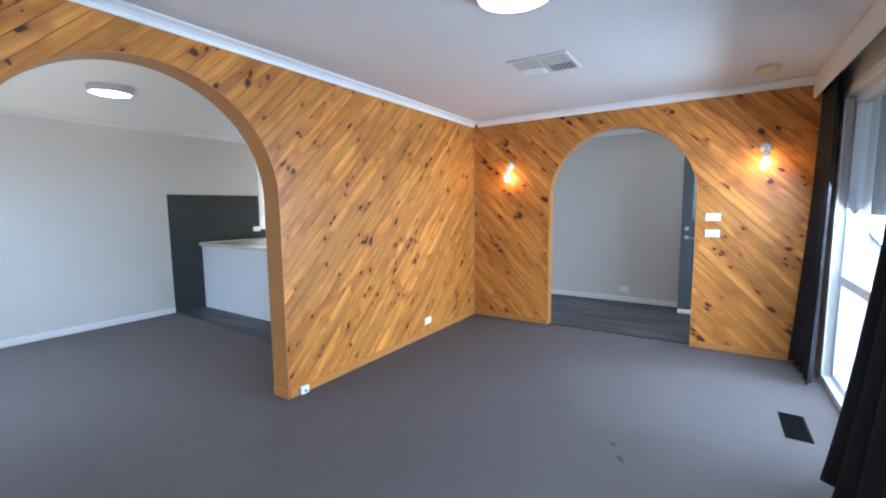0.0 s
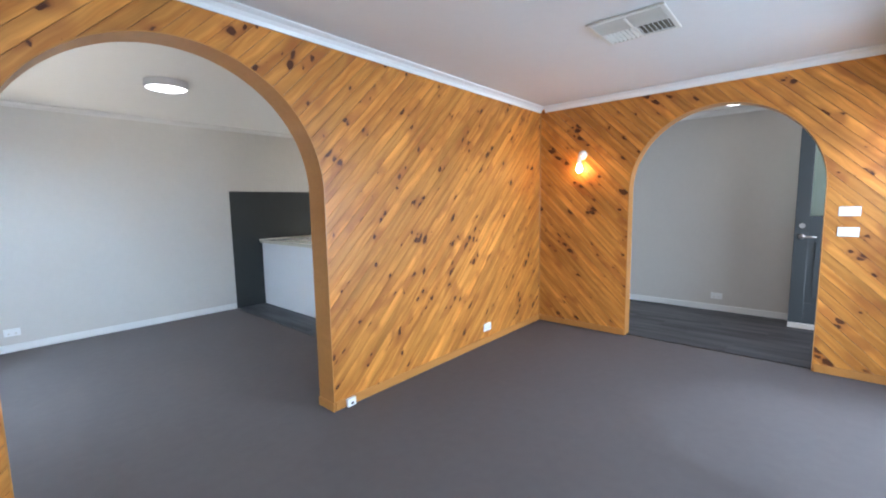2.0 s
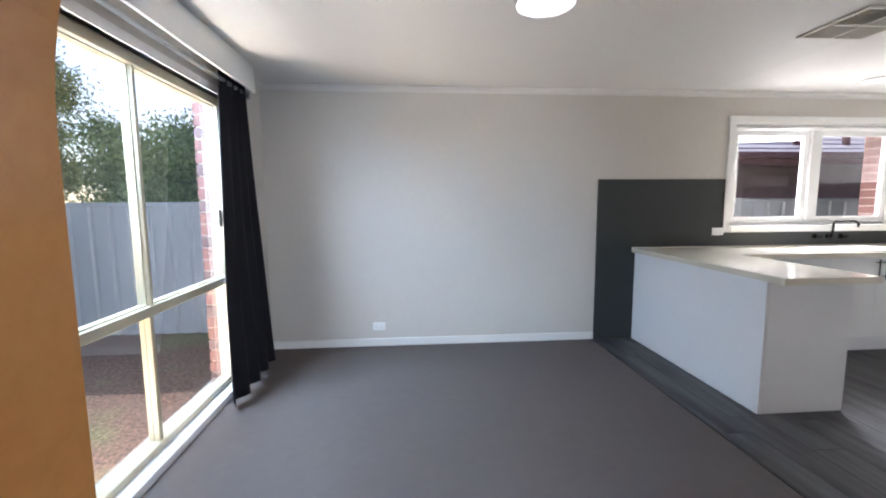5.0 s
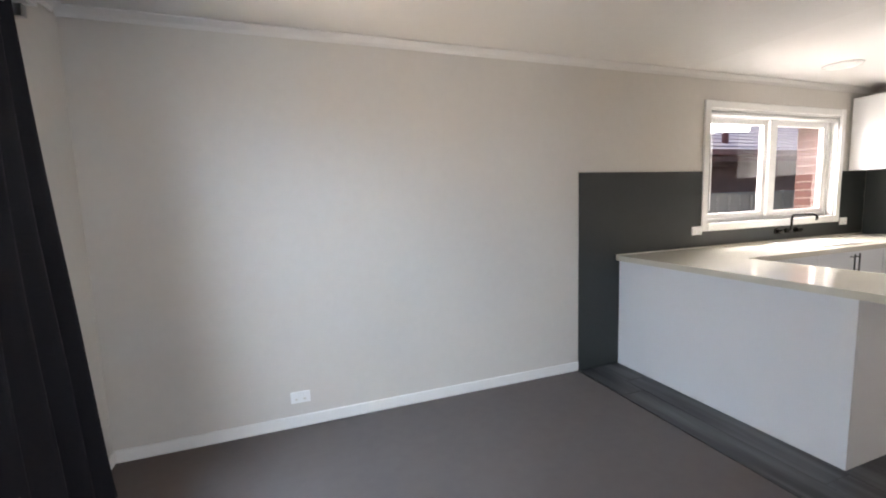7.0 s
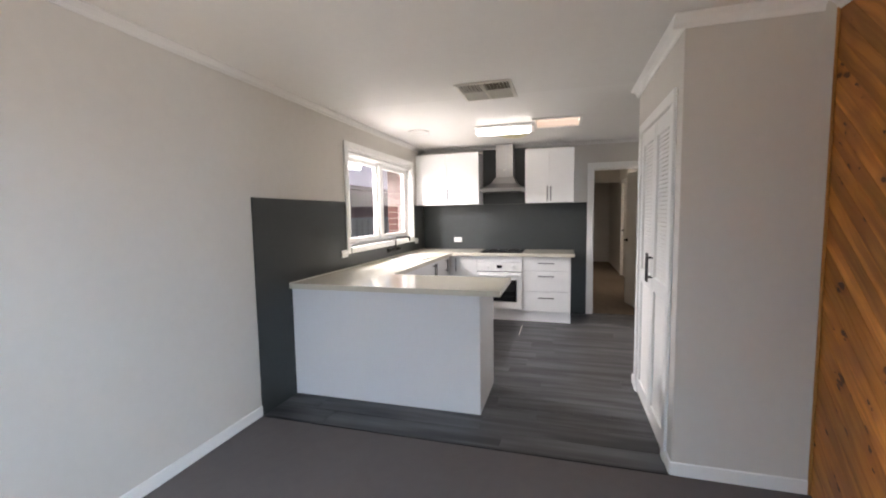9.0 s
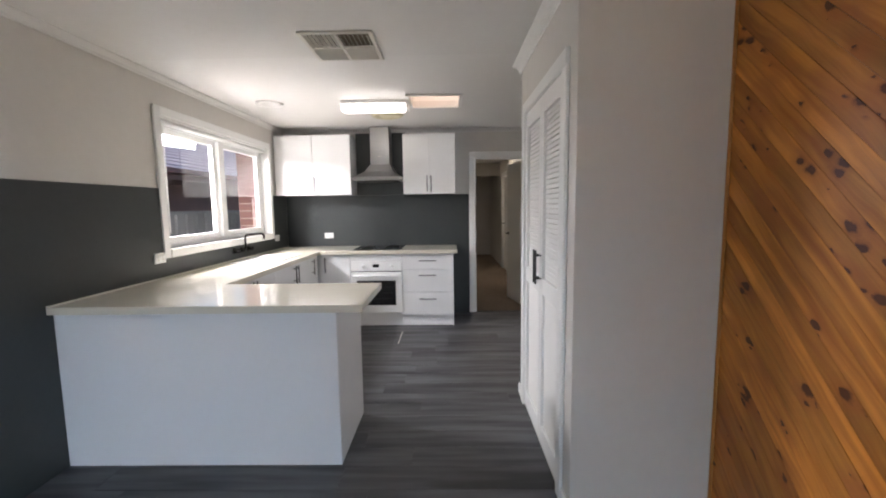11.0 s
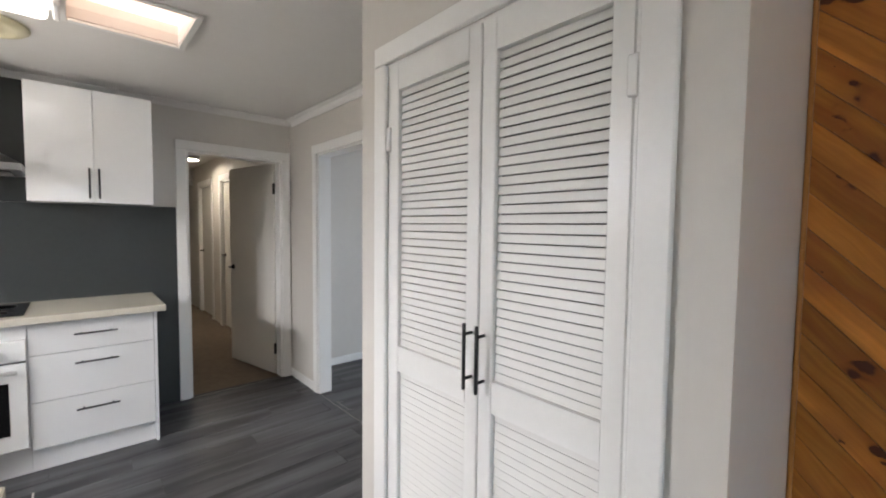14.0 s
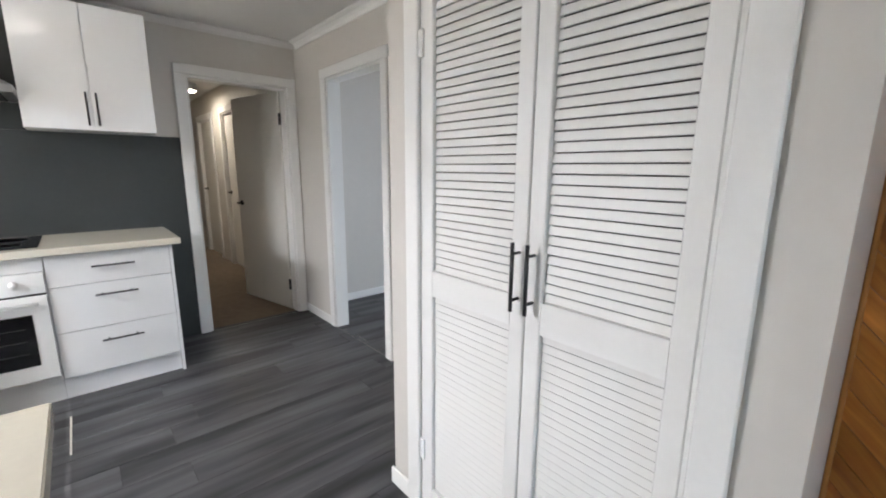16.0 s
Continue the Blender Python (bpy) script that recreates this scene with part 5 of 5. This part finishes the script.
def sconce(y, z):
    t = thing("wall_lamp", (PINE_E, y, z), "small white wall lamp with a bare glowing bulb", "wall lamp", "wall lamps")
    bm = bmesh.new()
    lathe(bm, [(0.045, 0), (0.047, 0.006), (0.040, 0.020), (0.02, 0.028), (0.004, 0.03)], (0, 0, 0), 28)
    bm.transform(plane_frame((0, 1, 0), (0, 0, 1), (-1, 0, 0), (PINE_E - 0.001, y, z + 0.14)) @ Matrix.Identity(4))
    bmesh.ops.recalc_face_normals(bm, faces=bm.faces[:])
    part("rose", bm, PLASTIC, t, smooth=True)
    bm = bmesh.new()
    tube(bm, [(PINE_E - 0.025, y, z + 0.14), (PINE_E - 0.075, y, z + 0.135), (PINE_E - 0.085, y, z + 0.10)], 0.008)
    cyl(bm, (PINE_E - 0.085, y, z + 0.11), (PINE_E - 0.085, y, z + 0.045), 0.021, 0.024, n=20)
    part("holder", bm, PLASTIC, t, smooth=True)
    bm = bmesh.new()
    lathe(bm, [(0.012, 0.05), (0.016, 0.035), (0.027, 0.015), (0.031, -0.005), (0.026, -0.026), (0.013, -0.038), (0.003, -0.04)], (PINE_E - 0.085, y, z), 24)
    part("bulb", bm, WARMBULB, t, "glowing warm bulb", smooth=True)


sconce(2.115, 1.675)
sconce(-0.232, 1.690)


def ceiling_vent(x0, x1, y0, y1, label, louvres_west):
    """A four-way ceiling register: frame, duct, crossed dividers; one half has slats across, the other two banks that lean apart."""
    t = thing("ceiling_vent", ((x0 + x1) / 2, (y0 + y1) / 2, H), label, "ceiling vent", "ceiling vents")
    f, d = 0.026, 0.007
    z0, z1 = H - 0.014, H - 0.002
    part("frame", boxes((x0, x1, y0, y0 + f, z0, z1), (x0, x1, y1 - f, y1, z0, z1), (x0, x0 + f, y0 + f, y1 - f, z0, z1), (x1 - f, x1, y0 + f, y1 - f, z0, z1), bevel=0.003), GRILLE, t)
    part("duct", boxes((x0 + f, x1 - f, y0 + f, y1 - f, H - 0.0035, H - 0.0025)), DUCT, t)
    xm, ym = (x0 + x1) / 2, (y0 + y1) / 2
    part("divider", boxes((x0 + f, x1 - f, ym - d, ym + d, z0 - 0.004, z1)), GRILLE, t)
    part("divider", boxes((xm - d, xm + d, y0 + f, ym - d, z0, z1), (xm - d, xm + d, ym + d, y1 - f, z0, z1)), GRILLE, t)
    west, east = (x0 + f, xm - d), (xm + d, x1 - f)
    across, along = (west, east) if louvres_west else (east, west)
    for side, (b0, b1) in ((-1, (y0 + f, ym - d)), (1, (ym + d, y1 - f))):
        for i in range(8):
            bm = bmesh.new()
            box(bm, -0.0009, 0.0009, b0 - b1, 0.0, -0.009, 0.009)
            bm.transform(Matrix.Translation((across[0] + (i + 0.5) * (across[1] - across[0]) / 8, b1, H - 0.011)) @ Matrix.Rotation(radians(-36), 4, "Y"))
            part("slat", bm, GRILLE, t)
        for i in range(7):
            bm = bmesh.new()
            box(bm, along[0], along[1], -0.0009, 0.0009, -0.009, 0.009)
            bm.transform(Matrix.Translation((0, b0 + (i + 0.5) * (b1 - b0) / 7, H - 0.011)) @ Matrix.Rotation(radians(30 * side), 4, "X"))
            part("slat", bm, GRILLE, t)


ceiling_vent(2.170, 2.570, 0.962, 1.380, "square cream four-way ceiling register with slats", True)
ceiling_vent(2.600, 3.040, 4.308, 4.732, "square cream four-way ceiling register with slats", False)

sd = thing("smoke_alarm", (3.395, -0.175, H), "yellowed round smoke alarm on the ceiling", "smoke alarm")
bm = bmesh.new()
lathe(bm, [(0.075, -0.001), (0.078, -0.012), (0.070, -0.034), (0.045, -0.042), (0.004, -0.043)], (3.395, -0.175, H), 36)
part("body", bm, YELLOWED, sd, smooth=True)
ex = thing("exhaust_cover", (4.692, 4.532, H), "yellowed round plastic vent cover on the ceiling", "vent cover")
bm = bmesh.new()
lathe(bm, [(0.165, -0.002), (0.168, -0.010), (0.150, -0.024), (0.120, -0.028), (0.115, -0.020), (0.06, -0.022), (0.004, -0.023)], (4.692, 4.532, H - 0.001), 40)
part("cover", bm, YELLOWED, ex, smooth=True)
dl = thing("downlight_ring", (4.17, 5.558, H), "white round ceiling fitting near the window", "ceiling fitting")
bm = bmesh.new()
lathe(bm, [(0.128, -0.001), (0.130, -0.006), (0.124, -0.009), (0.118, -0.004), (0.117, -0.001)], (4.17, 5.558, H - 0.001), 40)
part("ring", bm, TRIM, dl, smooth=True)
bm = bmesh.new()
lathe(bm, [(0.112, -0.001), (0.110, -0.004), (0.075, -0.006), (0.070, -0.003), (0.004, -0.003)], (4.17, 5.558, H - 0.001), 40)
part("cover", bm, CEIL_GLOSS, dl, smooth=True)

# fluorescent batten
fl = thing("fluorescent_light", (4.18, 4.57, H), "white fluorescent batten with a glowing diffuser, lit", "ceiling light")
part("base", boxes((4.09, 4.27, 4.275, 4.880, H - 0.030, H - 0.002), bevel=0.004), PLASTIC, fl)
bm = bmesh.new()
box(bm, 4.095, 4.265, 4.290, 4.875, H - 0.085, H - 0.031, bevel=0.022, segs=3)
part("diffuser", bm, TUBE, fl, "glowing white diffuser", smooth=False)
part("end_cap", boxes((4.092, 4.268, 4.250, 4.274, H - 0.070, H - 0.002), bevel=0.006), PLASTIC, fl)

# skylight: white frame, lined shaft, glowing diffuser
sl = thing("skylight", (4.16, 4.01, H), "square skylight with warm glowing diffuser in a white frame", "skylight", kind="structure")
f = 0.03
part("frame", boxes((SX0 - f, SX1 + f, SY0 - f, SY0, H - 0.016, H - 0.002), (SX0 - f, SX1 + f, SY1, SY1 + f, H - 0.016, H - 0.002), (SX0 - f, SX0, SY0, SY1, H - 0.016, H - 0.002), (SX1, SX1 + f, SY0, SY1, H - 0.016, H - 0.002), bevel=0.003), TRIM, sl)
part("shaft", boxes((SX0 - 0.02, SX0, SY0 - 0.02, SY1 + 0.02, H + 0.051, H + 0.40), (SX1, SX1 + 0.02, SY0 - 0.02, SY1 + 0.02, H + 0.051, H + 0.40), (SX0, SX1, SY0 - 0.02, SY0, H + 0.051, H + 0.40), (SX0, SX1, SY1, SY1 + 0.02, H + 0.051, H + 0.40)), TRIM, sl)
part("diffuser", boxes((SX0, SX1, SY0, SY1, H + 0.10, H + 0.11)), SKYLIGHT, sl, "warm glowing diffuser sheet")

# floor register and carpet marks in the living room
fv = thing("floor_vent", (2.575, -0.365, 0), "dark brown metal floor register with slots", "floor vent")
part("frame", boxes((2.40, 2.75, -0.43, -0.415, 0.0, 0.006), (2.40, 2.75, -0.315, -0.30, 0.0, 0.006), (2.40, 2.415, -0.415, -0.315, 0.0, 0.006), (2.735, 2.75, -0.415, -0.315, 0.0, 0.006), bevel=0.001), VENTDARK, fv)
part("duct", boxes((2.415, 2.735, -0.415, -0.315, 0.0005, 0.0015)), VENTDARK, fv)
for i in range(14):
    x = 2.428 + i * 0.0226
    part("slat", boxes((x - 0.004, x + 0.004, -0.415, -0.315, 0.0016, 0.005)), VENTDARK, fv)
for x, y, a, b in ((1.79, 0.53, 0.022, 0.012), (1.665, 0.472, 0.034, 0.012)):
    bm = bmesh.new()
    bmesh.ops.create_circle(bm, cap_ends=True, segments=18, radius=1.0, matrix=Matrix.Translation((x, y, 0.004)) @ Matrix.Rotation(0.6, 4, "Z") @ Matrix.Diagonal((a, b, 1, 1)))
    solid("carpet_mark", bm, STAIN, "small dark scuff mark on the carpet", "mark", kind="", group="carpet marks")

# sun streak past the bench edge, laid on the floor as a pale strip
solid("floor_sun_streak", boxes((4.32, 4.72, 4.424, 4.432, 0.001, 0.0022)), GRILLE, "thin pale strip laid for a streak of sunlight on the vinyl", "scratch", kind="")

# ---------------------------------------------------------------- outside
# steel fence along the neighbour's side and across the garden
def fence_run(name, axis, a0, a1, c, top, label):
    f = thing(name, (a0, c, -0.35) if axis == "x" else (c, a0, -0.35), label, "fence", kind="structure")

    def spec(p0, p1, d0, d1, z0, z1):
        return (p0, p1, c + d0, c + d1, z0, z1) if axis == "x" else (c + d0, c + d1, p0, p1, z0, z1)
    pitch = 2.4
    n = int((a1 - a0) / pitch)
    sheet = None
    for i in range(n):
        p = a0 + i * pitch
        part("post", boxes(spec(p - 0.03, p + 0.03, -0.03, 0.03, -0.36, top + 0.01), bevel=0.004), FENCE, f)
        part("top_rail", boxes(spec(p + 0.03, p + pitch - 0.03, -0.025, 0.025, top - 0.05, top), bevel=0.004), FENCE, f)
        bm = bmesh.new()
        seq, u = [], 0.03
        while u < pitch - 0.03:
            for du, dd in ((0.0, -0.012), (0.15, -0.012), (0.17, 0.012), (0.20, 0.012), (0.22, -0.012)):
                if u + du <= pitch - 0.03:
                    seq.append((p + u + du, dd))
            u += 0.24
        for (q0, d0), (q1, d1) in zip(seq, seq[1:]):
            if q1 - q0 < 1e-4:
                continue
            vs = [((q0, c + d0, z) if axis == "x" else (c + d0, q0, z)) for z in (-0.36, top - 0.05)] + [((q1, c + d1, z) if axis == "x" else (c + d1, q1, z)) for z in (top - 0.05, -0.36)]
            bm.faces.new([bm.verts.new(v) for v in vs])
        bmesh.ops.remove_doubles(bm, verts=bm.verts[:], dist=1e-4)
        bmesh.ops.solidify(bm, geom=bm.faces[:], thickness=0.002)
        part("panel", bm, FENCE, f)
    return f


fence_run("fence_north", "x", -9.6, 16.8, 7.75, 1.37, "grey ribbed steel boundary fence")
fence_run("fence_west", "y", -6.0, 7.2, -9.6, 1.37, "grey ribbed steel boundary fence")

# brick skin beside the dining window
bk = thing("brick_pier", (WEST - TW, 5.30, -0.35), "red brick outer wall beside the window", "brick wall", kind="structure")
part("mortar_bed", boxes((WEST - TW - 0.088, WEST - TW - 0.002, 5.312, 6.24, -0.36, 2.35)), MORTAR, bk)
bme = finish("brick", boxes((-0.05, 0.05, -0.115, 0.115, -0.038, 0.038), bevel=0.004), BRICK)
bme_dark = finish("brick", boxes((-0.05, 0.05, -0.115, 0.115, -0.038, 0.038), bevel=0.004), DARKBRICK)
for row in range(31):
    for k in range(4):
        yy = 5.42 + k * 0.24 + (0.12 if row % 2 else 0.0)
        if yy > 6.2:
            continue
        b = new("brick", bme_dark if row % 3 == 1 else bme)
        b.parent = bk
        b.matrix_parent_inverse = Matrix.Translation(-bk.location)
        b.location = (WEST - TW - 0.052, yy, -0.31 + row * 0.086)
    if row % 2:
        b = new("brick", bme_dark if row % 3 == 1 else bme)
        b.parent = bk
        b.matrix_parent_inverse = Matrix.Translation(-bk.location) @ Matrix.Translation((WEST - TW - 0.052, 5.357, -0.31 + row * 0.086)) @ Matrix.Diagonal((1, 0.44, 1, 1))
        b.location = (0, 0, 0)
bk2 = thing("brick_pier", (WIN[1], NORTH + T, 0), "red brick outer wall beside the kitchen window", "brick wall", kind="structure")
part("mortar_bed", boxes((WIN[1] - 0.007, WIN[1] + 0.09, NORTH + 0.127, NORTH + 0.351, WIN[2] - 0.2, 2.20)), MORTAR, bk2)
for row in range(29):
    b = new("brick", bme)
    b.parent = bk2
    b.matrix_parent_inverse = Matrix.Translation(-bk2.location)
    b.location = (WIN[1] + 0.038, NORTH + 0.240, -0.31 + row * 0.086)
solid("paving_strip", boxes((WEST - TW - 0.45, WEST - TW, 2.6, 6.2, -0.36, -0.29), bevel=0.01), CONCRETE, "concrete strip along the house wall", "paving")

# neighbour's house over the fence
nh = thing("neighbour_house", (9.0, 10.0, -0.35), "brown brick house with a pale ribbed roof and maroon gutter", "house", kind="structure")
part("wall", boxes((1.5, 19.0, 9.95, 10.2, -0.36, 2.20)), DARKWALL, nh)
part("fascia", boxes((1.0, 19.5, 9.42, 9.45, 2.00, 2.22)), MAROON, nh)
part("gutter", boxes((1.0, 19.5, 9.30, 9.42, 2.11, 2.23), bevel=0.015), MAROON, nh)
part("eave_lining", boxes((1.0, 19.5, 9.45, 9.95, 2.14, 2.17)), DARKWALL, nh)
me = finish("roof_course", boxes((-9.25, 9.25, -0.17, 0.17, -0.012, 0.012), bevel=0.008), ROOFPALE)
for i in range(15):
    s = new("roof_course", me)
    s.parent = nh
    s.matrix_parent_inverse = Matrix.Translation(-nh.location)
    s.location, s.rotation_euler = (10.25, 9.47 + i * 0.30, 2.255 + i * 0.128), (radians(23 - 4), 0, 0)
for px, py, h, bend in ((7.75, 9.9, 0.50, -0.22), (8.80, 9.9, 0.72, -0.26)):
    bm = bmesh.new()
    base = 2.26 + (py - 9.47) * 0.43
    tube(bm, [(px, py, base - 0.05), (px, py, base + h), (px + bend * 0.4, py, base + h + 0.06), (px + bend, py, base + h + 0.06)], 0.065, n=12)
    part("flue_pipe", bm, MAROON, nh, smooth=True)


def tree(name, x, y, height, spread, leaves, mat, label, seed, low=0.3):
    """A tapered trunk with limbs and a crown of many small leaves gathered in uneven clumps."""
    rnd = random.Random(seed)
    t = thing(name, (x, y, -0.35), label, "tree", "garden trees")
    bm = bmesh.new()
    cyl(bm, (x, y, -0.4), (x + 0.05, y, height * 0.45), 0.11, 0.07, n=10)
    tips = []
    for i in range(9):
        a = i * 2.4 + rnd.uniform(-0.4, 0.4)
        s = Vector((x, y, height * rnd.uniform(0.15, 0.45)))
        e = Vector((x + math.cos(a) * spread * rnd.uniform(0.45, 0.8), y + math.sin(a) * spread * rnd.uniform(0.45, 0.8), height * rnd.uniform(low, 0.92)))
        m = (s + e) / 2 + Vector((0, 0, 0.15))
        cyl(bm, s, m, 0.05, 0.035, n=7)
        cyl(bm, m, e, 0.035, 0.012, n=7)
        tips += [e, m]
    part("trunk", bm, BARK, t, smooth=True)
    clumps = tips + [Vector((x + rnd.gauss(0, spread * 0.45), y + rnd.gauss(0, spread * 0.45), height * rnd.uniform(low, 1.0))) for _ in range(26)]
    verts, faces = [], []
    for i in range(leaves * 4):
        c = clumps[i % len(clumps)]
        p = c + Vector((rnd.gauss(0, 1), rnd.gauss(0, 1), rnd.gauss(0, 0.8))) * spread * 0.16
        if p.z < -0.2:
            continue
        ax = Vector((rnd.gauss(0, 1), rnd.gauss(0, 1), rnd.gauss(0, 1))).normalized()
        bx = ax.orthogonal().normalized()
        ln, wd = rnd.uniform(0.020, 0.045), rnd.uniform(0.010, 0.020)
        k = len(verts)
        verts += [p - ax * ln, p + bx * wd, p + ax * ln, p - bx * wd]
        faces.append((k, k + 1, k + 2, k + 3))
    me = bpy.data.meshes.new("crown")
    me.from_pydata([tuple(v) for v in verts], [], faces)
    me.materials.append(mat)
    cr = new("crown", me)
    cr.parent = t
    cr.matrix_parent_inverse = Matrix.Translation(-t.location)


tree("tree", -4.1, 9.7, 2.55, 1.25, 9000, LEAF_DARK, "dense round dark green shrub behind the fence", 21, low=0.25)
tree("tree", -6.9, 10.2, 5.6, 1.25, 12000, LEAF, "tall olive green tree behind the fence", 22, low=0.2)
tree("tree", -11.0, 10.0, 6.2, 2.3, 9000, LEAF, "tall olive green tree behind the fence", 23, low=0.2)
tree("tree", -2.7, 11.0, 2.5, 1.3, 6000, LEAF, "light green shrub behind the fence", 24, low=0.2)
tree("tree", -6.0, 12.5, 2.6, 1.6, 7000, LEAF, "light green shrub behind the fence", 26, low=0.2)
tree("tree", -12.8, 6.0, 5.0, 2.6, 8000, LEAF_DARK, "dark green tree beyond the side fence", 25, low=0.2)

# ---------------------------------------------------------------- pieces: boards and planks
pine_face(arch_outline(WEST, PINE_E, *ARCH1[:2], ARCH1[2], H), F_LIV, 1, wall_pine, 1.202, 0.012, PINE)
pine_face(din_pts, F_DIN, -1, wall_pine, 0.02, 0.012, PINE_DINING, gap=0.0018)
pine_face(arch_outline(-PINE_S, -SOUTH, -ARCH2[1], -ARCH2[0], ARCH2[2], H), F_EAST, -1, wall_pine_e, 0.03, 0.012, PINE)

vinyl = solid("vinyl_floor", boxes((1.930, EAST + 0.03, PINE_N, NORTH, -0.0115, -0.004), (3.98, EAST, SOUTH, KIT_S + 0.02, -0.0115, -0.004)), BLACK, "charcoal wood-look vinyl plank flooring", "floor")


def planks(x0, x1, y0, y1, seed):
    rnd = random.Random(seed)
    w, ln, g = 0.18, 1.22, 0.0012
    x, row = x0, 0
    while x < x1 - 0.01:
        xe = min(x + w, x1)
        y = y0 - rnd.uniform(0, ln)
        while y < y1:
            a, b = max(y, y0), min(y + ln, y1)
            if b - a > 0.02:
                bm = boxes((-(xe - x) / 2 + g, (xe - x) / 2 - g, -(b - a) / 2 + g, (b - a) / 2 - g, -0.004, 0.0), bevel=0.0008)
                p = new("plank", finish("plank", bm, PLANK))
                p.parent = vinyl
                p.location = ((x + xe) / 2, (a + b) / 2, 0.001)
            y += ln
        x += w
        row += 1


planks(1.946, PAN_E, PAN_N, NORTH - 0.012, 4)
planks(PAN_E, EAST + 0.005, KIT_S, NORTH - 0.012, 5)
planks(3.992, EAST, SOUTH, KIT_S, 6)
